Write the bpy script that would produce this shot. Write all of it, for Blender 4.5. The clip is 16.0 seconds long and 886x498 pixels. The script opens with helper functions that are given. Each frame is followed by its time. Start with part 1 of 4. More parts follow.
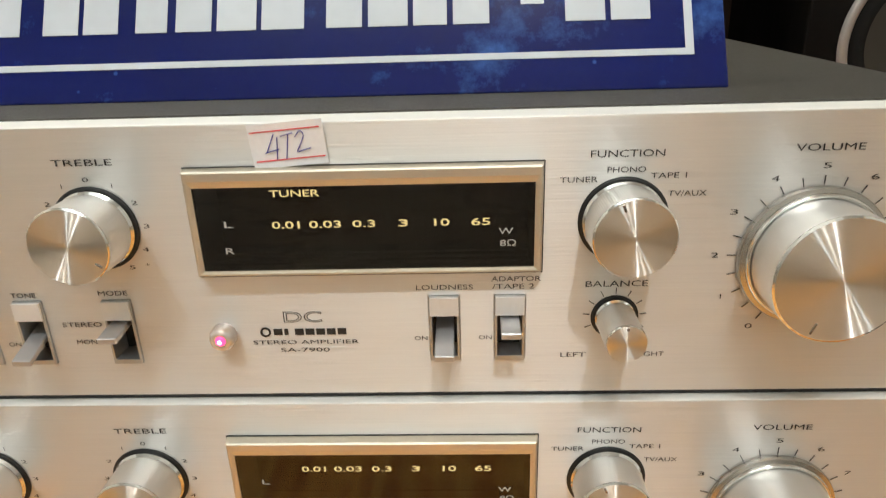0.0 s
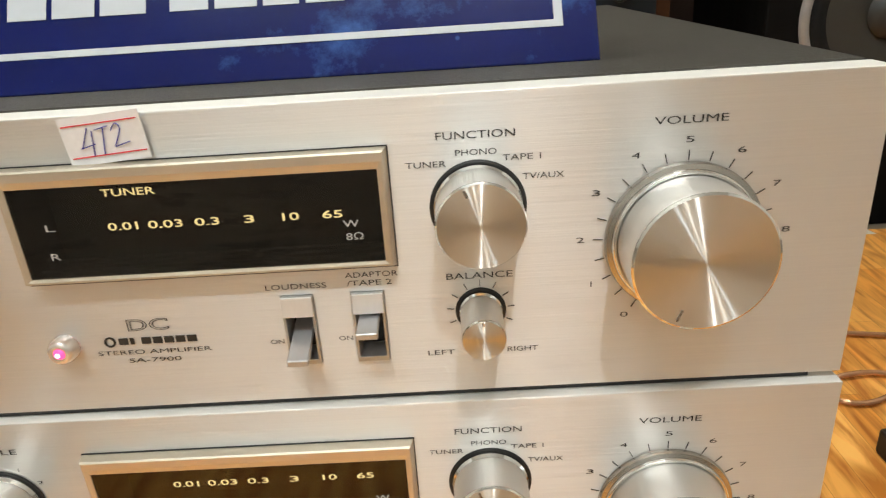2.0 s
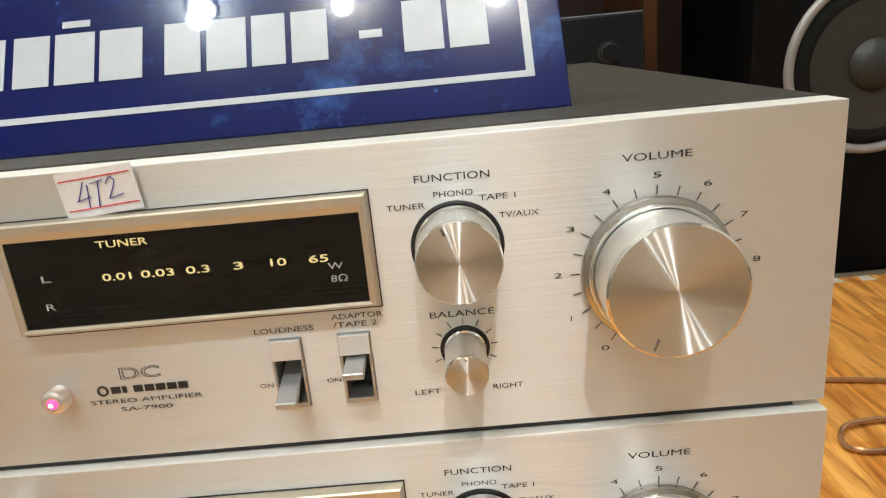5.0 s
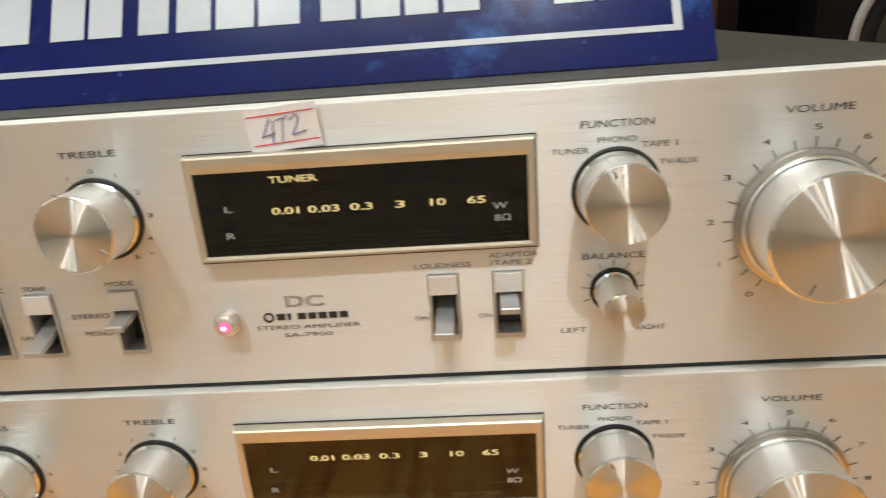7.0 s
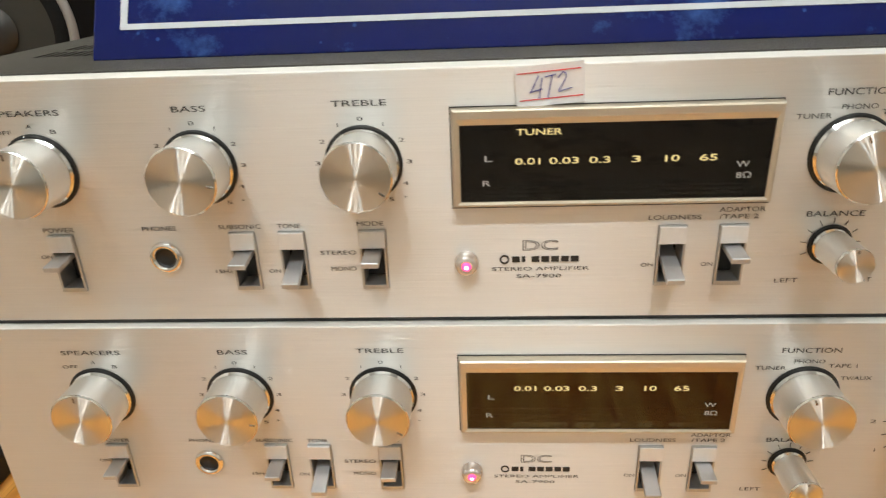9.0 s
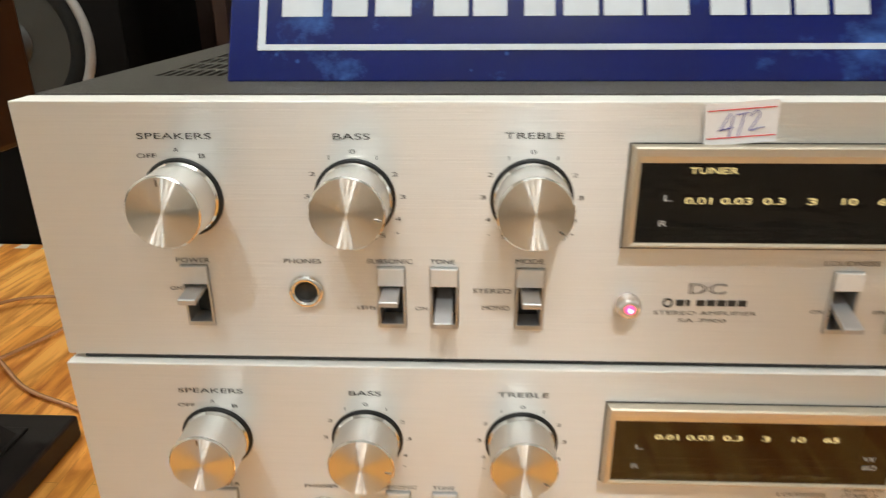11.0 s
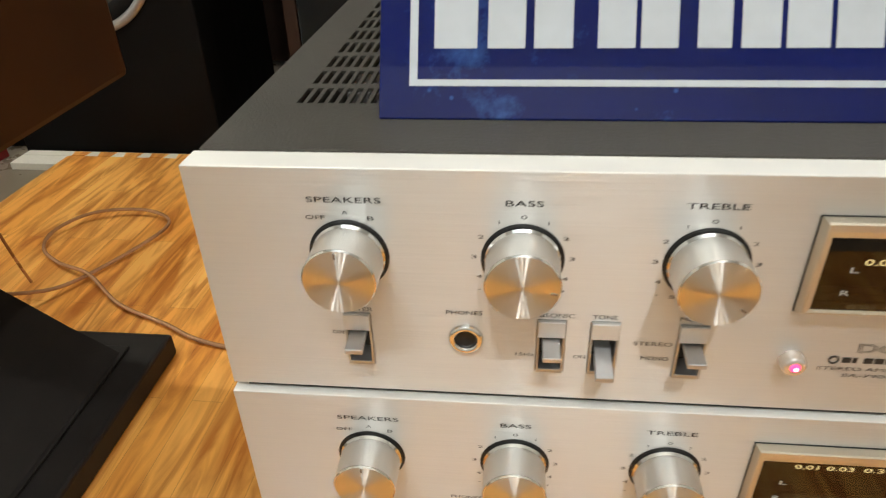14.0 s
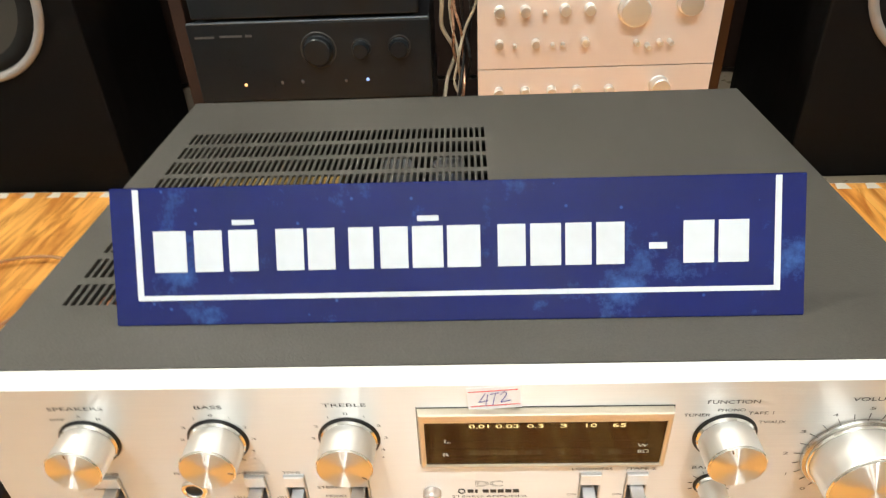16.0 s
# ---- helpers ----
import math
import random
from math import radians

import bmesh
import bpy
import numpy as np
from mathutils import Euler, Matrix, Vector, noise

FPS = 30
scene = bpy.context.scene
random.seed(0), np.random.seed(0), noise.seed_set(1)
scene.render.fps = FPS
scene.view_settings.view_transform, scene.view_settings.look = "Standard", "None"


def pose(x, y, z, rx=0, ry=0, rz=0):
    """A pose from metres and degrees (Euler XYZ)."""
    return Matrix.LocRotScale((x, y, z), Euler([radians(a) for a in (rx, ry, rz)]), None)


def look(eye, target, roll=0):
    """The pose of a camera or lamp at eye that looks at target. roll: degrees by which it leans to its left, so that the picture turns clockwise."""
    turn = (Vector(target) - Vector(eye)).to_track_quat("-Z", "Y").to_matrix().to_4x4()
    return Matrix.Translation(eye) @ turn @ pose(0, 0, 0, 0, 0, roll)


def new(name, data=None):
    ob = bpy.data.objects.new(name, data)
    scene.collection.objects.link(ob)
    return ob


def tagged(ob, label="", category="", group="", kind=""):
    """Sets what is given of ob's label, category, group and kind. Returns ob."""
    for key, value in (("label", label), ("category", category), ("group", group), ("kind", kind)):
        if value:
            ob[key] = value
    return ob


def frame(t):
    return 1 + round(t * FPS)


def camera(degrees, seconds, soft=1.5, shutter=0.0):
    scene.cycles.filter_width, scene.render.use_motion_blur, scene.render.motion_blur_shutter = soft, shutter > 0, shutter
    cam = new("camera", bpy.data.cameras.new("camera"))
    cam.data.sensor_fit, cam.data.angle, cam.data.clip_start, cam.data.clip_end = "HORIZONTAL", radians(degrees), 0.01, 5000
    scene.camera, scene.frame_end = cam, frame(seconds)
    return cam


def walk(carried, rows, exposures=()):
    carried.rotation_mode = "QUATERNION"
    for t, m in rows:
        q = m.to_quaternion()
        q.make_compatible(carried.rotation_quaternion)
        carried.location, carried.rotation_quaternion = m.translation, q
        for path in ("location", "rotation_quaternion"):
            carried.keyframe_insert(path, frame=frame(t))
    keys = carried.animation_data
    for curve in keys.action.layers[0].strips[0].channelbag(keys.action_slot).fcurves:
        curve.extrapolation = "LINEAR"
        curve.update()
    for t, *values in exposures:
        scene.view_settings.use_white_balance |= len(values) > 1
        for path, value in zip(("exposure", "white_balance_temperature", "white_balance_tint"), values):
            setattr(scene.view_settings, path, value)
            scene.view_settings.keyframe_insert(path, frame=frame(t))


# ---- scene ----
cam = camera(67.0, 16.0, soft=1.2, shutter=0.5)
PATH = [
    (0, (0.0603, -0.1834, 0.4869), (0.0491, 0.0952, 0.3761), -1.81),
    (0.5, (0.0614, -0.1839, 0.4828), (0.0504, 0.0937, 0.3696), -1.60),
    (1, (0.0673, -0.1806, 0.4831), (0.0573, 0.0973, 0.3705), -2.50),
    (1.5, (0.0856, -0.1735, 0.4836), (0.0818, 0.1031, 0.3676), -3.19),
    (2, (0.0991, -0.1693, 0.4805), (0.0922, 0.1078, 0.3657), -3.78),
    (2.5, (0.1113, -0.1687, 0.4785), (0.1034, 0.1113, 0.3712), -4.58),
    (3, (0.1209, -0.1721, 0.4804), (0.1172, 0.1085, 0.3742), -5.43),
    (3.5, (0.1114, -0.1688, 0.4713), (0.1156, 0.1149, 0.3738), -4.46),
    (4, (0.1032, -0.1742, 0.4719), (0.1029, 0.1120, 0.3819), -4.56),
    (4.2, (0.1032, -0.1772, 0.4774), (0.1007, 0.1095, 0.3892), -5.39),
    (6.3, (0.1091, -0.1774, 0.4737), (0.0955, 0.1068, 0.3786), -5.31),
    (6.5, (0.0981, -0.1793, 0.4823), (0.0829, 0.0999, 0.3737), -6.55),
    (7, (0.0665, -0.1903, 0.4742), (0.0472, 0.0919, 0.3744), -4.38),
    (7.5, (0.0338, -0.1873, 0.4883), (0.0135, 0.0919, 0.3805), -4.61),
    (8, (0.0117, -0.1931, 0.4811), (-0.0060, 0.0816, 0.3617), -3.68),
    (8.2, (0.0126, -0.1992, 0.4783), (-0.0139, 0.0748, 0.3590), -3.65),
    (10.3, (-0.0599, -0.2164, 0.4977), (-0.0635, 0.0566, 0.3734), 0.14),
    (10.5, (-0.0603, -0.2174, 0.4939), (-0.0654, 0.0584, 0.3760), 0.07),
    (11, (-0.0690, -0.2006, 0.4858), (-0.0805, 0.0776, 0.3741), -0.35),
    (11.5, (-0.0823, -0.1843, 0.4908), (-0.1131, 0.0921, 0.3784), -0.60),
    (12, (-0.0808, -0.1928, 0.4963), (-0.1106, 0.0799, 0.3747), -2.44),
    (12.5, (-0.0784, -0.2174, 0.5123), (-0.1131, 0.0520, 0.3848), -3.14),
    (13, (-0.1055, -0.2012, 0.5035), (-0.1415, 0.0643, 0.3686), -1.74),
    (13.5, (-0.1140, -0.1678, 0.5098), (-0.1412, 0.0946, 0.3669), -2.61),
    (14, (-0.1093, -0.1767, 0.5362), (-0.1387, 0.0761, 0.3774), -1.93),
    (14.5, (-0.0766, -0.1793, 0.5588), (-0.0892, 0.0729, 0.3967), -0.53),
    (15, (-0.0409, -0.1714, 0.6034), (-0.0492, 0.0771, 0.4357), -1.87),
    (15.5, (-0.0083, -0.1795, 0.6276), (-0.0129, 0.0671, 0.4569), 0.79),
    (16, (0.0013, -0.1875, 0.6420), (-0.0096, 0.0617, 0.4753), -2.56),
]
walk(cam, [(t, look(eye, target, roll)) for t, eye, target, roll in PATH], exposures=[(0, -0.44), (1.0, -0.36), (3.5, -0.40), (8, -0.40), (12.5, -0.40), (13.5, -0.52), (14.0, -0.54), (15, -0.66), (15.5, -0.2), (16, 0.15)])

# ---- light and world ----
FLOOR_TO_PANEL = 0.36          # height of the upper amplifier's base above the floor
PITCH = 0.0905                 # one amplifier on the next
world = bpy.data.worlds.new("room_air")
scene.world = world
world.use_nodes = True
world.node_tree.nodes["Background"].inputs[0].default_value = (1.0, 0.95, 0.88, 1)
world.node_tree.nodes["Background"].inputs[1].default_value = 0.02
CEILING = 2.72
# last two lamps are unseen, added to brighten the side mats and rear equipment
LAMPS = [(-0.80, -1.14, (0.80, 0.95, 1.02), 0.70), (-0.25, -1.14, (0.92, 0.95, 0.91), 0.75), (0.33, -1.15, (0.92, 0.95, 0.94), 1.5),
         (-1.05, 0.72, (0.97, 0.95, 0.83), 2.0), (1.05, 0.72, (0.97, 0.95, 0.85), 0.62)]   # x, y, colour, share of the power
LAMP_WATTS = 49.0


# ---- materials ----
def rgb(c):
    return (c[0], c[1], c[2], 1)


def material(name, colour, rough=0.5, metal=0.0, grain=None, bump=0.0, vary=0.12, blotch=2.0, spread=0.1, **inputs):
    """Principled with two scales of variation: fine grain (scale per axis, in object space) and broad blotches."""
    m = bpy.data.materials.new(name)
    m.use_nodes = True
    nt = m.node_tree
    b = nt.nodes["Principled BSDF"]
    b.inputs["Metallic"].default_value = metal
    for key, value in inputs.items():
        b.inputs[key.replace("_", " ")].default_value = value
    tc = nt.nodes.new("ShaderNodeTexCoord")
    mp = nt.nodes.new("ShaderNodeMapping")
    mp.inputs["Scale"].default_value = grain or (400, 400, 400)
    nt.links.new(tc.outputs["Object"], mp.inputs[0])
    fine = nt.nodes.new("ShaderNodeTexNoise")
    fine.inputs["Scale"].default_value = 1.0
    fine.inputs["Detail"].default_value = 4
    nt.links.new(mp.outputs[0], fine.inputs["Vector"])
    broad = nt.nodes.new("ShaderNodeTexNoise")
    broad.inputs["Scale"].default_value = blotch
    broad.inputs["Detail"].default_value = 3
    nt.links.new(tc.outputs["Object"], broad.inputs["Vector"])
    add = nt.nodes.new("ShaderNodeMath")
    add.operation = "ADD"
    nt.links.new(fine.outputs[0], add.inputs[0])
    nt.links.new(broad.outputs[0], add.inputs[1])
    ramp = nt.nodes.new("ShaderNodeMapRange")
    ramp.inputs["From Min"].default_value, ramp.inputs["From Max"].default_value = 0.6, 1.4
    ramp.inputs["To Min"].default_value, ramp.inputs["To Max"].default_value = 1 - vary, 1 + vary
    nt.links.new(add.outputs[0], ramp.inputs[0])
    mul = nt.nodes.new("ShaderNodeVectorMath")
    mul.operation = "SCALE"
    mul.inputs[0].default_value = colour
    nt.links.new(ramp.outputs[0], mul.inputs["Scale"])
    nt.links.new(mul.outputs[0], b.inputs["Base Color"])
    rr = nt.nodes.new("ShaderNodeMapRange")
    rr.inputs["From Min"].default_value, rr.inputs["From Max"].default_value = 0.6, 1.4
    rr.inputs["To Min"].default_value, rr.inputs["To Max"].default_value = max(rough - spread, 0.02), min(rough + spread, 1)
    nt.links.new(add.outputs[0], rr.inputs[0])
    nt.links.new(rr.outputs[0], b.inputs["Roughness"])
    if bump:
        bp = nt.nodes.new("ShaderNodeBump")
        bp.inputs["Strength"].default_value = bump
        bp.inputs["Distance"].default_value = 0.0004
        nt.links.new(fine.outputs[0], bp.inputs["Height"])
        nt.links.new(bp.outputs[0], b.inputs["Normal"])
    return m


def tangent(m, kind, turn=0.0):
    """Gives a brushed metal its grain direction: along the unwrapped u axis."""
    nt = m.node_tree
    t = nt.nodes.new("ShaderNodeTangent")
    t.direction_type = kind
    nt.links.new(t.outputs[0], nt.nodes["Principled BSDF"].inputs["Tangent"])
    nt.nodes["Principled BSDF"].inputs["Anisotropic Rotation"].default_value = turn
    return m


def emitter(name, colour, strength):
    m = bpy.data.materials.new(name)
    m.use_nodes = True
    b = m.node_tree.nodes["Principled BSDF"]
    b.inputs["Base Color"].default_value = rgb(colour)
    b.inputs["Emission Color"].default_value = rgb(colour)
    b.inputs["Emission Strength"].default_value = strength
    return m


def glass_pane(name, tint, gloss=0.06):
    m = bpy.data.materials.new(name)
    m.use_nodes = True
    nt = m.node_tree
    nt.nodes.remove(nt.nodes["Principled BSDF"])
    out = nt.nodes["Material Output"]
    tr = nt.nodes.new("ShaderNodeBsdfTransparent")
    tr.inputs[0].default_value = rgb(tint)
    gl = nt.nodes.new("ShaderNodeBsdfGlossy")
    gl.inputs["Roughness"].default_value = 0.02
    fr = nt.nodes.new("ShaderNodeLayerWeight")
    power = nt.nodes.new("ShaderNodeMath")
    power.operation = "POWER"
    power.inputs[1].default_value = 5.0
    nt.links.new(fr.outputs["Facing"], power.inputs[0])
    gain = nt.nodes.new("ShaderNodeMath")
    gain.operation = "MULTIPLY_ADD"
    gain.inputs[1].default_value, gain.inputs[2].default_value = 0.95, gloss
    nt.links.new(power.outputs[0], gain.inputs[0])
    mix = nt.nodes.new("ShaderNodeMixShader")
    nt.links.new(gain.outputs[0], mix.inputs[0])
    nt.links.new(tr.outputs[0], mix.inputs[1])
    nt.links.new(gl.outputs[0], mix.inputs[2])
    nt.links.new(mix.outputs[0], out.inputs[0])
    return m


def turned_metal(name, colour, rough, stretch):
    """Metal turned on a lathe: round grooves about the object's y axis spread each lamp into a narrow spoke."""
    m = bpy.data.materials.new(name)
    m.use_nodes = True
    nt = m.node_tree
    nt.nodes.remove(nt.nodes["Principled BSDF"])
    gloss = nt.nodes.new("ShaderNodeBsdfAnisotropic")
    gloss.inputs["Color"].default_value = rgb(colour)
    gloss.inputs["Anisotropy"].default_value = stretch
    t = nt.nodes.new("ShaderNodeTangent")
    t.direction_type, t.axis = "RADIAL", "Y"
    nt.links.new(t.outputs[0], gloss.inputs["Tangent"])
    tc = nt.nodes.new("ShaderNodeTexCoord")
    ln = nt.nodes.new("ShaderNodeVectorMath")
    ln.operation = "LENGTH"
    nt.links.new(tc.outputs["Object"], ln.inputs[0])
    ns = nt.nodes.new("ShaderNodeTexNoise")
    ns.noise_dimensions = "1D"
    ns.inputs["Scale"].default_value, ns.inputs["Detail"].default_value = 2500.0, 2.0
    nt.links.new(ln.outputs["Value"], ns.inputs["W"])
    mr = nt.nodes.new("ShaderNodeMapRange")
    mr.inputs["From Min"].default_value, mr.inputs["From Max"].default_value = 0.3, 0.7
    mr.inputs["To Min"].default_value, mr.inputs["To Max"].default_value = rough - 0.03, rough + 0.03
    nt.links.new(ns.outputs[0], mr.inputs[0])
    nt.links.new(mr.outputs[0], gloss.inputs["Roughness"])
    nt.links.new(gloss.outputs[0], nt.nodes["Material Output"].inputs[0])
    return m


M = {}
M["panel"] = tangent(material("brushed_aluminium", (0.80, 0.785, 0.76), 0.46, 0.80, (26, 500, 1700), 0.28, 0.05, 7, 0.08, Anisotropic=0.95), "UV_MAP", 0.25)
# paler copy of the panel metal: lamp light on its edges put into the colour
M["panel_edge"] = material("lit_aluminium_edge", (0.88, 0.86, 0.82), 0.5, 0.25, (30, 300, 300), 0.02, 0.03, 12)
M["sleeve"] = material("satin_aluminium_sleeve", (0.88, 0.875, 0.86), 0.37, 0.95, (200, 20, 200), 0.0, 0.02, 20, 0.03)
M["turned"] = turned_metal("turned_aluminium_face", (0.86, 0.83, 0.78), 0.33, 0.84)
M["chrome"] = material("bright_chrome", (0.80, 0.79, 0.77), 0.09, 1.0, (100, 100, 100), 0.0, 0.02, 30, 0.03)
M["bezel"] = material("champagne_bezel", (0.64, 0.57, 0.46), 0.40, 0.7, (8, 300, 600), 0.0, 0.02, 15, 0.04)
M["flange"] = material("grey_polished_flange", (0.50, 0.48, 0.45), 0.24, 1.0, (100, 100, 100), 0.0, 0.04, 40, 0.05)
M["switch_metal"] = material("grey_switch_metal", (0.52, 0.52, 0.52), 0.38, 0.75, (600, 600, 200), 0.04, 0.07, 60)
M["lever"] = material("grey_lever_metal", (0.56, 0.56, 0.57), 0.42, 0.8, (600, 600, 200), 0.0, 0.04, 60, 0.02)
M["switch_light"] = material("pale_switch_plate", (0.80, 0.79, 0.78), 0.45, 0.30, (600, 600, 200), 0.03, 0.05, 60)
M["black"] = material("matt_black_plastic", (0.012, 0.012, 0.012), 0.45, 0.0, (500, 500, 500), 0.05, 0.2, 20)
M["gloss_black"] = material("gloss_black_interior", (0.010, 0.008, 0.006), 0.05, 0.0, (200, 200, 200), 0.0, 0.2, 20, 0.02, Specular_IOR_Level=1.0)
M["ink"] = material("black_print", (0.025, 0.023, 0.021), 0.55, 0.0, (400, 400, 400), 0.0, 0.2, 80)
M["cover"] = material("grey_brown_coated_steel", (0.066, 0.061, 0.053), 0.47, 0.1, (900, 900, 900), 0.55, 0.22, 7, 0.08, Specular_IOR_Level=0.34)
M["chassis"] = material("plain_dark_steel", (0.05, 0.048, 0.045), 0.5, 0.4, (300, 300, 300), 0.05, 0.15, 10)
M["rubber"] = material("black_rubber", (0.02, 0.02, 0.02), 0.8, 0.0, (300, 300, 300), 0.1, 0.2, 20)
M["glass"] = glass_pane("smoked_glass", (0.46, 0.38, 0.31), 0.055)
M["glow"] = emitter("lit_scale_figures", (0.90, 1.0, 0.62), 7.5)
# wall browned to stand in for warm reflections in the glass
M["reflection_brown"] = material("reflection_brown_display_wall", (0.040, 0.020, 0.010), 0.6, 0.0, (300, 300, 300), 0.0, 0.05, 20, 0.1, Specular_IOR_Level=0.1)
M["pale_print"] = material("pale_grey_print", (0.52, 0.52, 0.52), 0.5, 0.0, (900, 900, 900), 0.0, 0.1, 80)
M["dim_print"] = material("dim_grey_print", (0.09, 0.09, 0.09), 0.5, 0.0, (900, 900, 900), 0.0, 0.1, 80)
M["led_core"] = emitter("pilot_core", (1.0, 0.55, 0.72), 5.0)
M["notch"] = material("dark_pointer_notch", (0.30, 0.27, 0.24), 0.3, 0.8, (100, 100, 100), 0.0, 0.05, 90)
M["led"] = emitter("red_pilot_glow", (1.0, 0.06, 0.22), 2.4)
M["led_cup"] = material("pale_pilot_cup", (0.80, 0.74, 0.70), 0.13, 0.7, (100, 100, 100), 0.0, 0.05, 90, 0.04)
M["paper"] = material("white_label_paper", (0.88, 0.88, 0.90), 0.6, 0.0, (700, 700, 700), 0.05, 0.05, 40)
M["red_ink"] = material("red_rule", (0.75, 0.06, 0.07), 0.5, 0.0, (700, 700, 700), 0.0, 0.15, 60)
M["pen"] = material("violet_blue_pen", (0.05, 0.05, 0.34), 0.5, 0.0, (400, 400, 400), 0.0, 0.35, 90)
M["sign_white"] = material("white_print", (0.60, 0.63, 0.67), 0.02, 0.0, (120, 120, 120), 0.0, 0.06, 20, 0.01)
M["wall"] = material("warm_cream_paint", (0.68, 0.66, 0.61), 0.8, 0.0, (60, 60, 60), 0.1, 0.06, 1.2)
M["wall_dark"] = material("dark_brown_panelling", (0.018, 0.009, 0.006), 0.6, 0.0, (8, 40, 2), 0.1, 0.35, 2, 0.1, Specular_IOR_Level=0.2)
M["ceiling"] = material("white_ceiling_paint", (0.66, 0.65, 0.63), 0.9, 0.0, (60, 60, 60), 0.1, 0.05, 1)
M["walnut"] = material("brown_wood_veneer", (0.050, 0.0175, 0.0042), 0.5, 0.0, (9, 9, 1.2), 0.05, 0.45, 3, 0.1, Specular_IOR_Level=0.2)
M["dark_wood"] = material("dark_stained_wood", (0.03, 0.014, 0.009), 0.55, 0.0, (6, 40, 40), 0.08, 0.3, 3, 0.1, Specular_IOR_Level=0.25)
M["black_lacquer"] = material("black_ash_cabinet", (0.0035, 0.003, 0.0028), 0.6, 0.0, (40, 40, 6), 0.15, 0.3, 5, 0.08, Specular_IOR_Level=0.1)
M["stand_black"] = material("dusty_black_stand_paint", (0.014, 0.011, 0.0095), 0.5, 0.0, (30, 30, 30), 0.2, 0.3, 6, 0.1, Specular_IOR_Level=0.3)
# cone and cap darkened in place of the shade inside a deep woofer
M["cone"] = material("shaded_grey_paper_cone", (0.030, 0.028, 0.022), 0.75, 0.0, (80, 80, 80), 0.15, 0.15, 8)
M["dome"] = material("shaded_grey_dust_cap", (0.028, 0.029, 0.028), 0.5, 0.0, (80, 80, 80), 0.05, 0.12, 10)
M["ring"] = material("pale_grey_metal_ring", (0.34, 0.33, 0.32), 0.42, 0.3, (80, 80, 80), 0.05, 0.08, 8)
M["surround"] = material("black_foam_surround", (0.008, 0.008, 0.008), 0.85, 0.0, (200, 200, 200), 0.1, 0.2, 10, 0.08, Specular_IOR_Level=0.2)
M["champagne"] = material("champagne_faceplate", (0.80, 0.66, 0.57), 0.42, 0.2, (12, 400, 1200), 0.03, 0.04, 6)
M["black_metal"] = material("black_painted_steel", (0.010, 0.013, 0.016), 0.32, 0.2, (300, 300, 300), 0.03, 0.2, 8, 0.06, Specular_IOR_Level=0.3)
M["copper"] = material("copper_cable", (0.50, 0.27, 0.16), 0.28, 0.4, (60, 60, 60), 0.02, 0.2, 12)
M["clear_cable"] = material("clear_sheathed_cable", (0.66, 0.36, 0.20), 0.10, 0.45, (60, 60, 60), 0.02, 0.25, 12, 0.05)
M["wire_cream"] = material("cream_wire", (0.55, 0.47, 0.34), 0.5, 0.0, (200, 200, 200), 0.0, 0.2, 20)
M["red_cloth"] = material("red_carton", (0.24, 0.016, 0.014), 0.6, 0.0, (100, 100, 100), 0.05, 0.3, 12)
M["white_edge"] = material("pale_foam_edge", (0.74, 0.70, 0.63), 0.7, 0.0, (200, 200, 200), 0.1, 0.08, 9)
M["tile"] = material("beige_floor_tile", (0.20, 0.165, 0.125), 0.3, 0.0, (30, 30, 30), 0.03, 0.12, 4)
M["gold_part"] = material("brass_film", (0.55, 0.36, 0.10), 0.4, 0.5, (200, 200, 200), 0.0, 0.2, 60)
M["orange_part"] = material("orange_resistor", (0.60, 0.20, 0.07), 0.5, 0.0, (200, 200, 200), 0.0, 0.2, 60)
M["board"] = material("brown_circuit_board", (0.055, 0.035, 0.018), 0.6, 0.0, (150, 150, 150), 0.05, 0.3, 40)
M["can"] = material("dull_aluminium", (0.42, 0.42, 0.43), 0.35, 0.7, (200, 200, 200), 0.0, 0.15, 40)


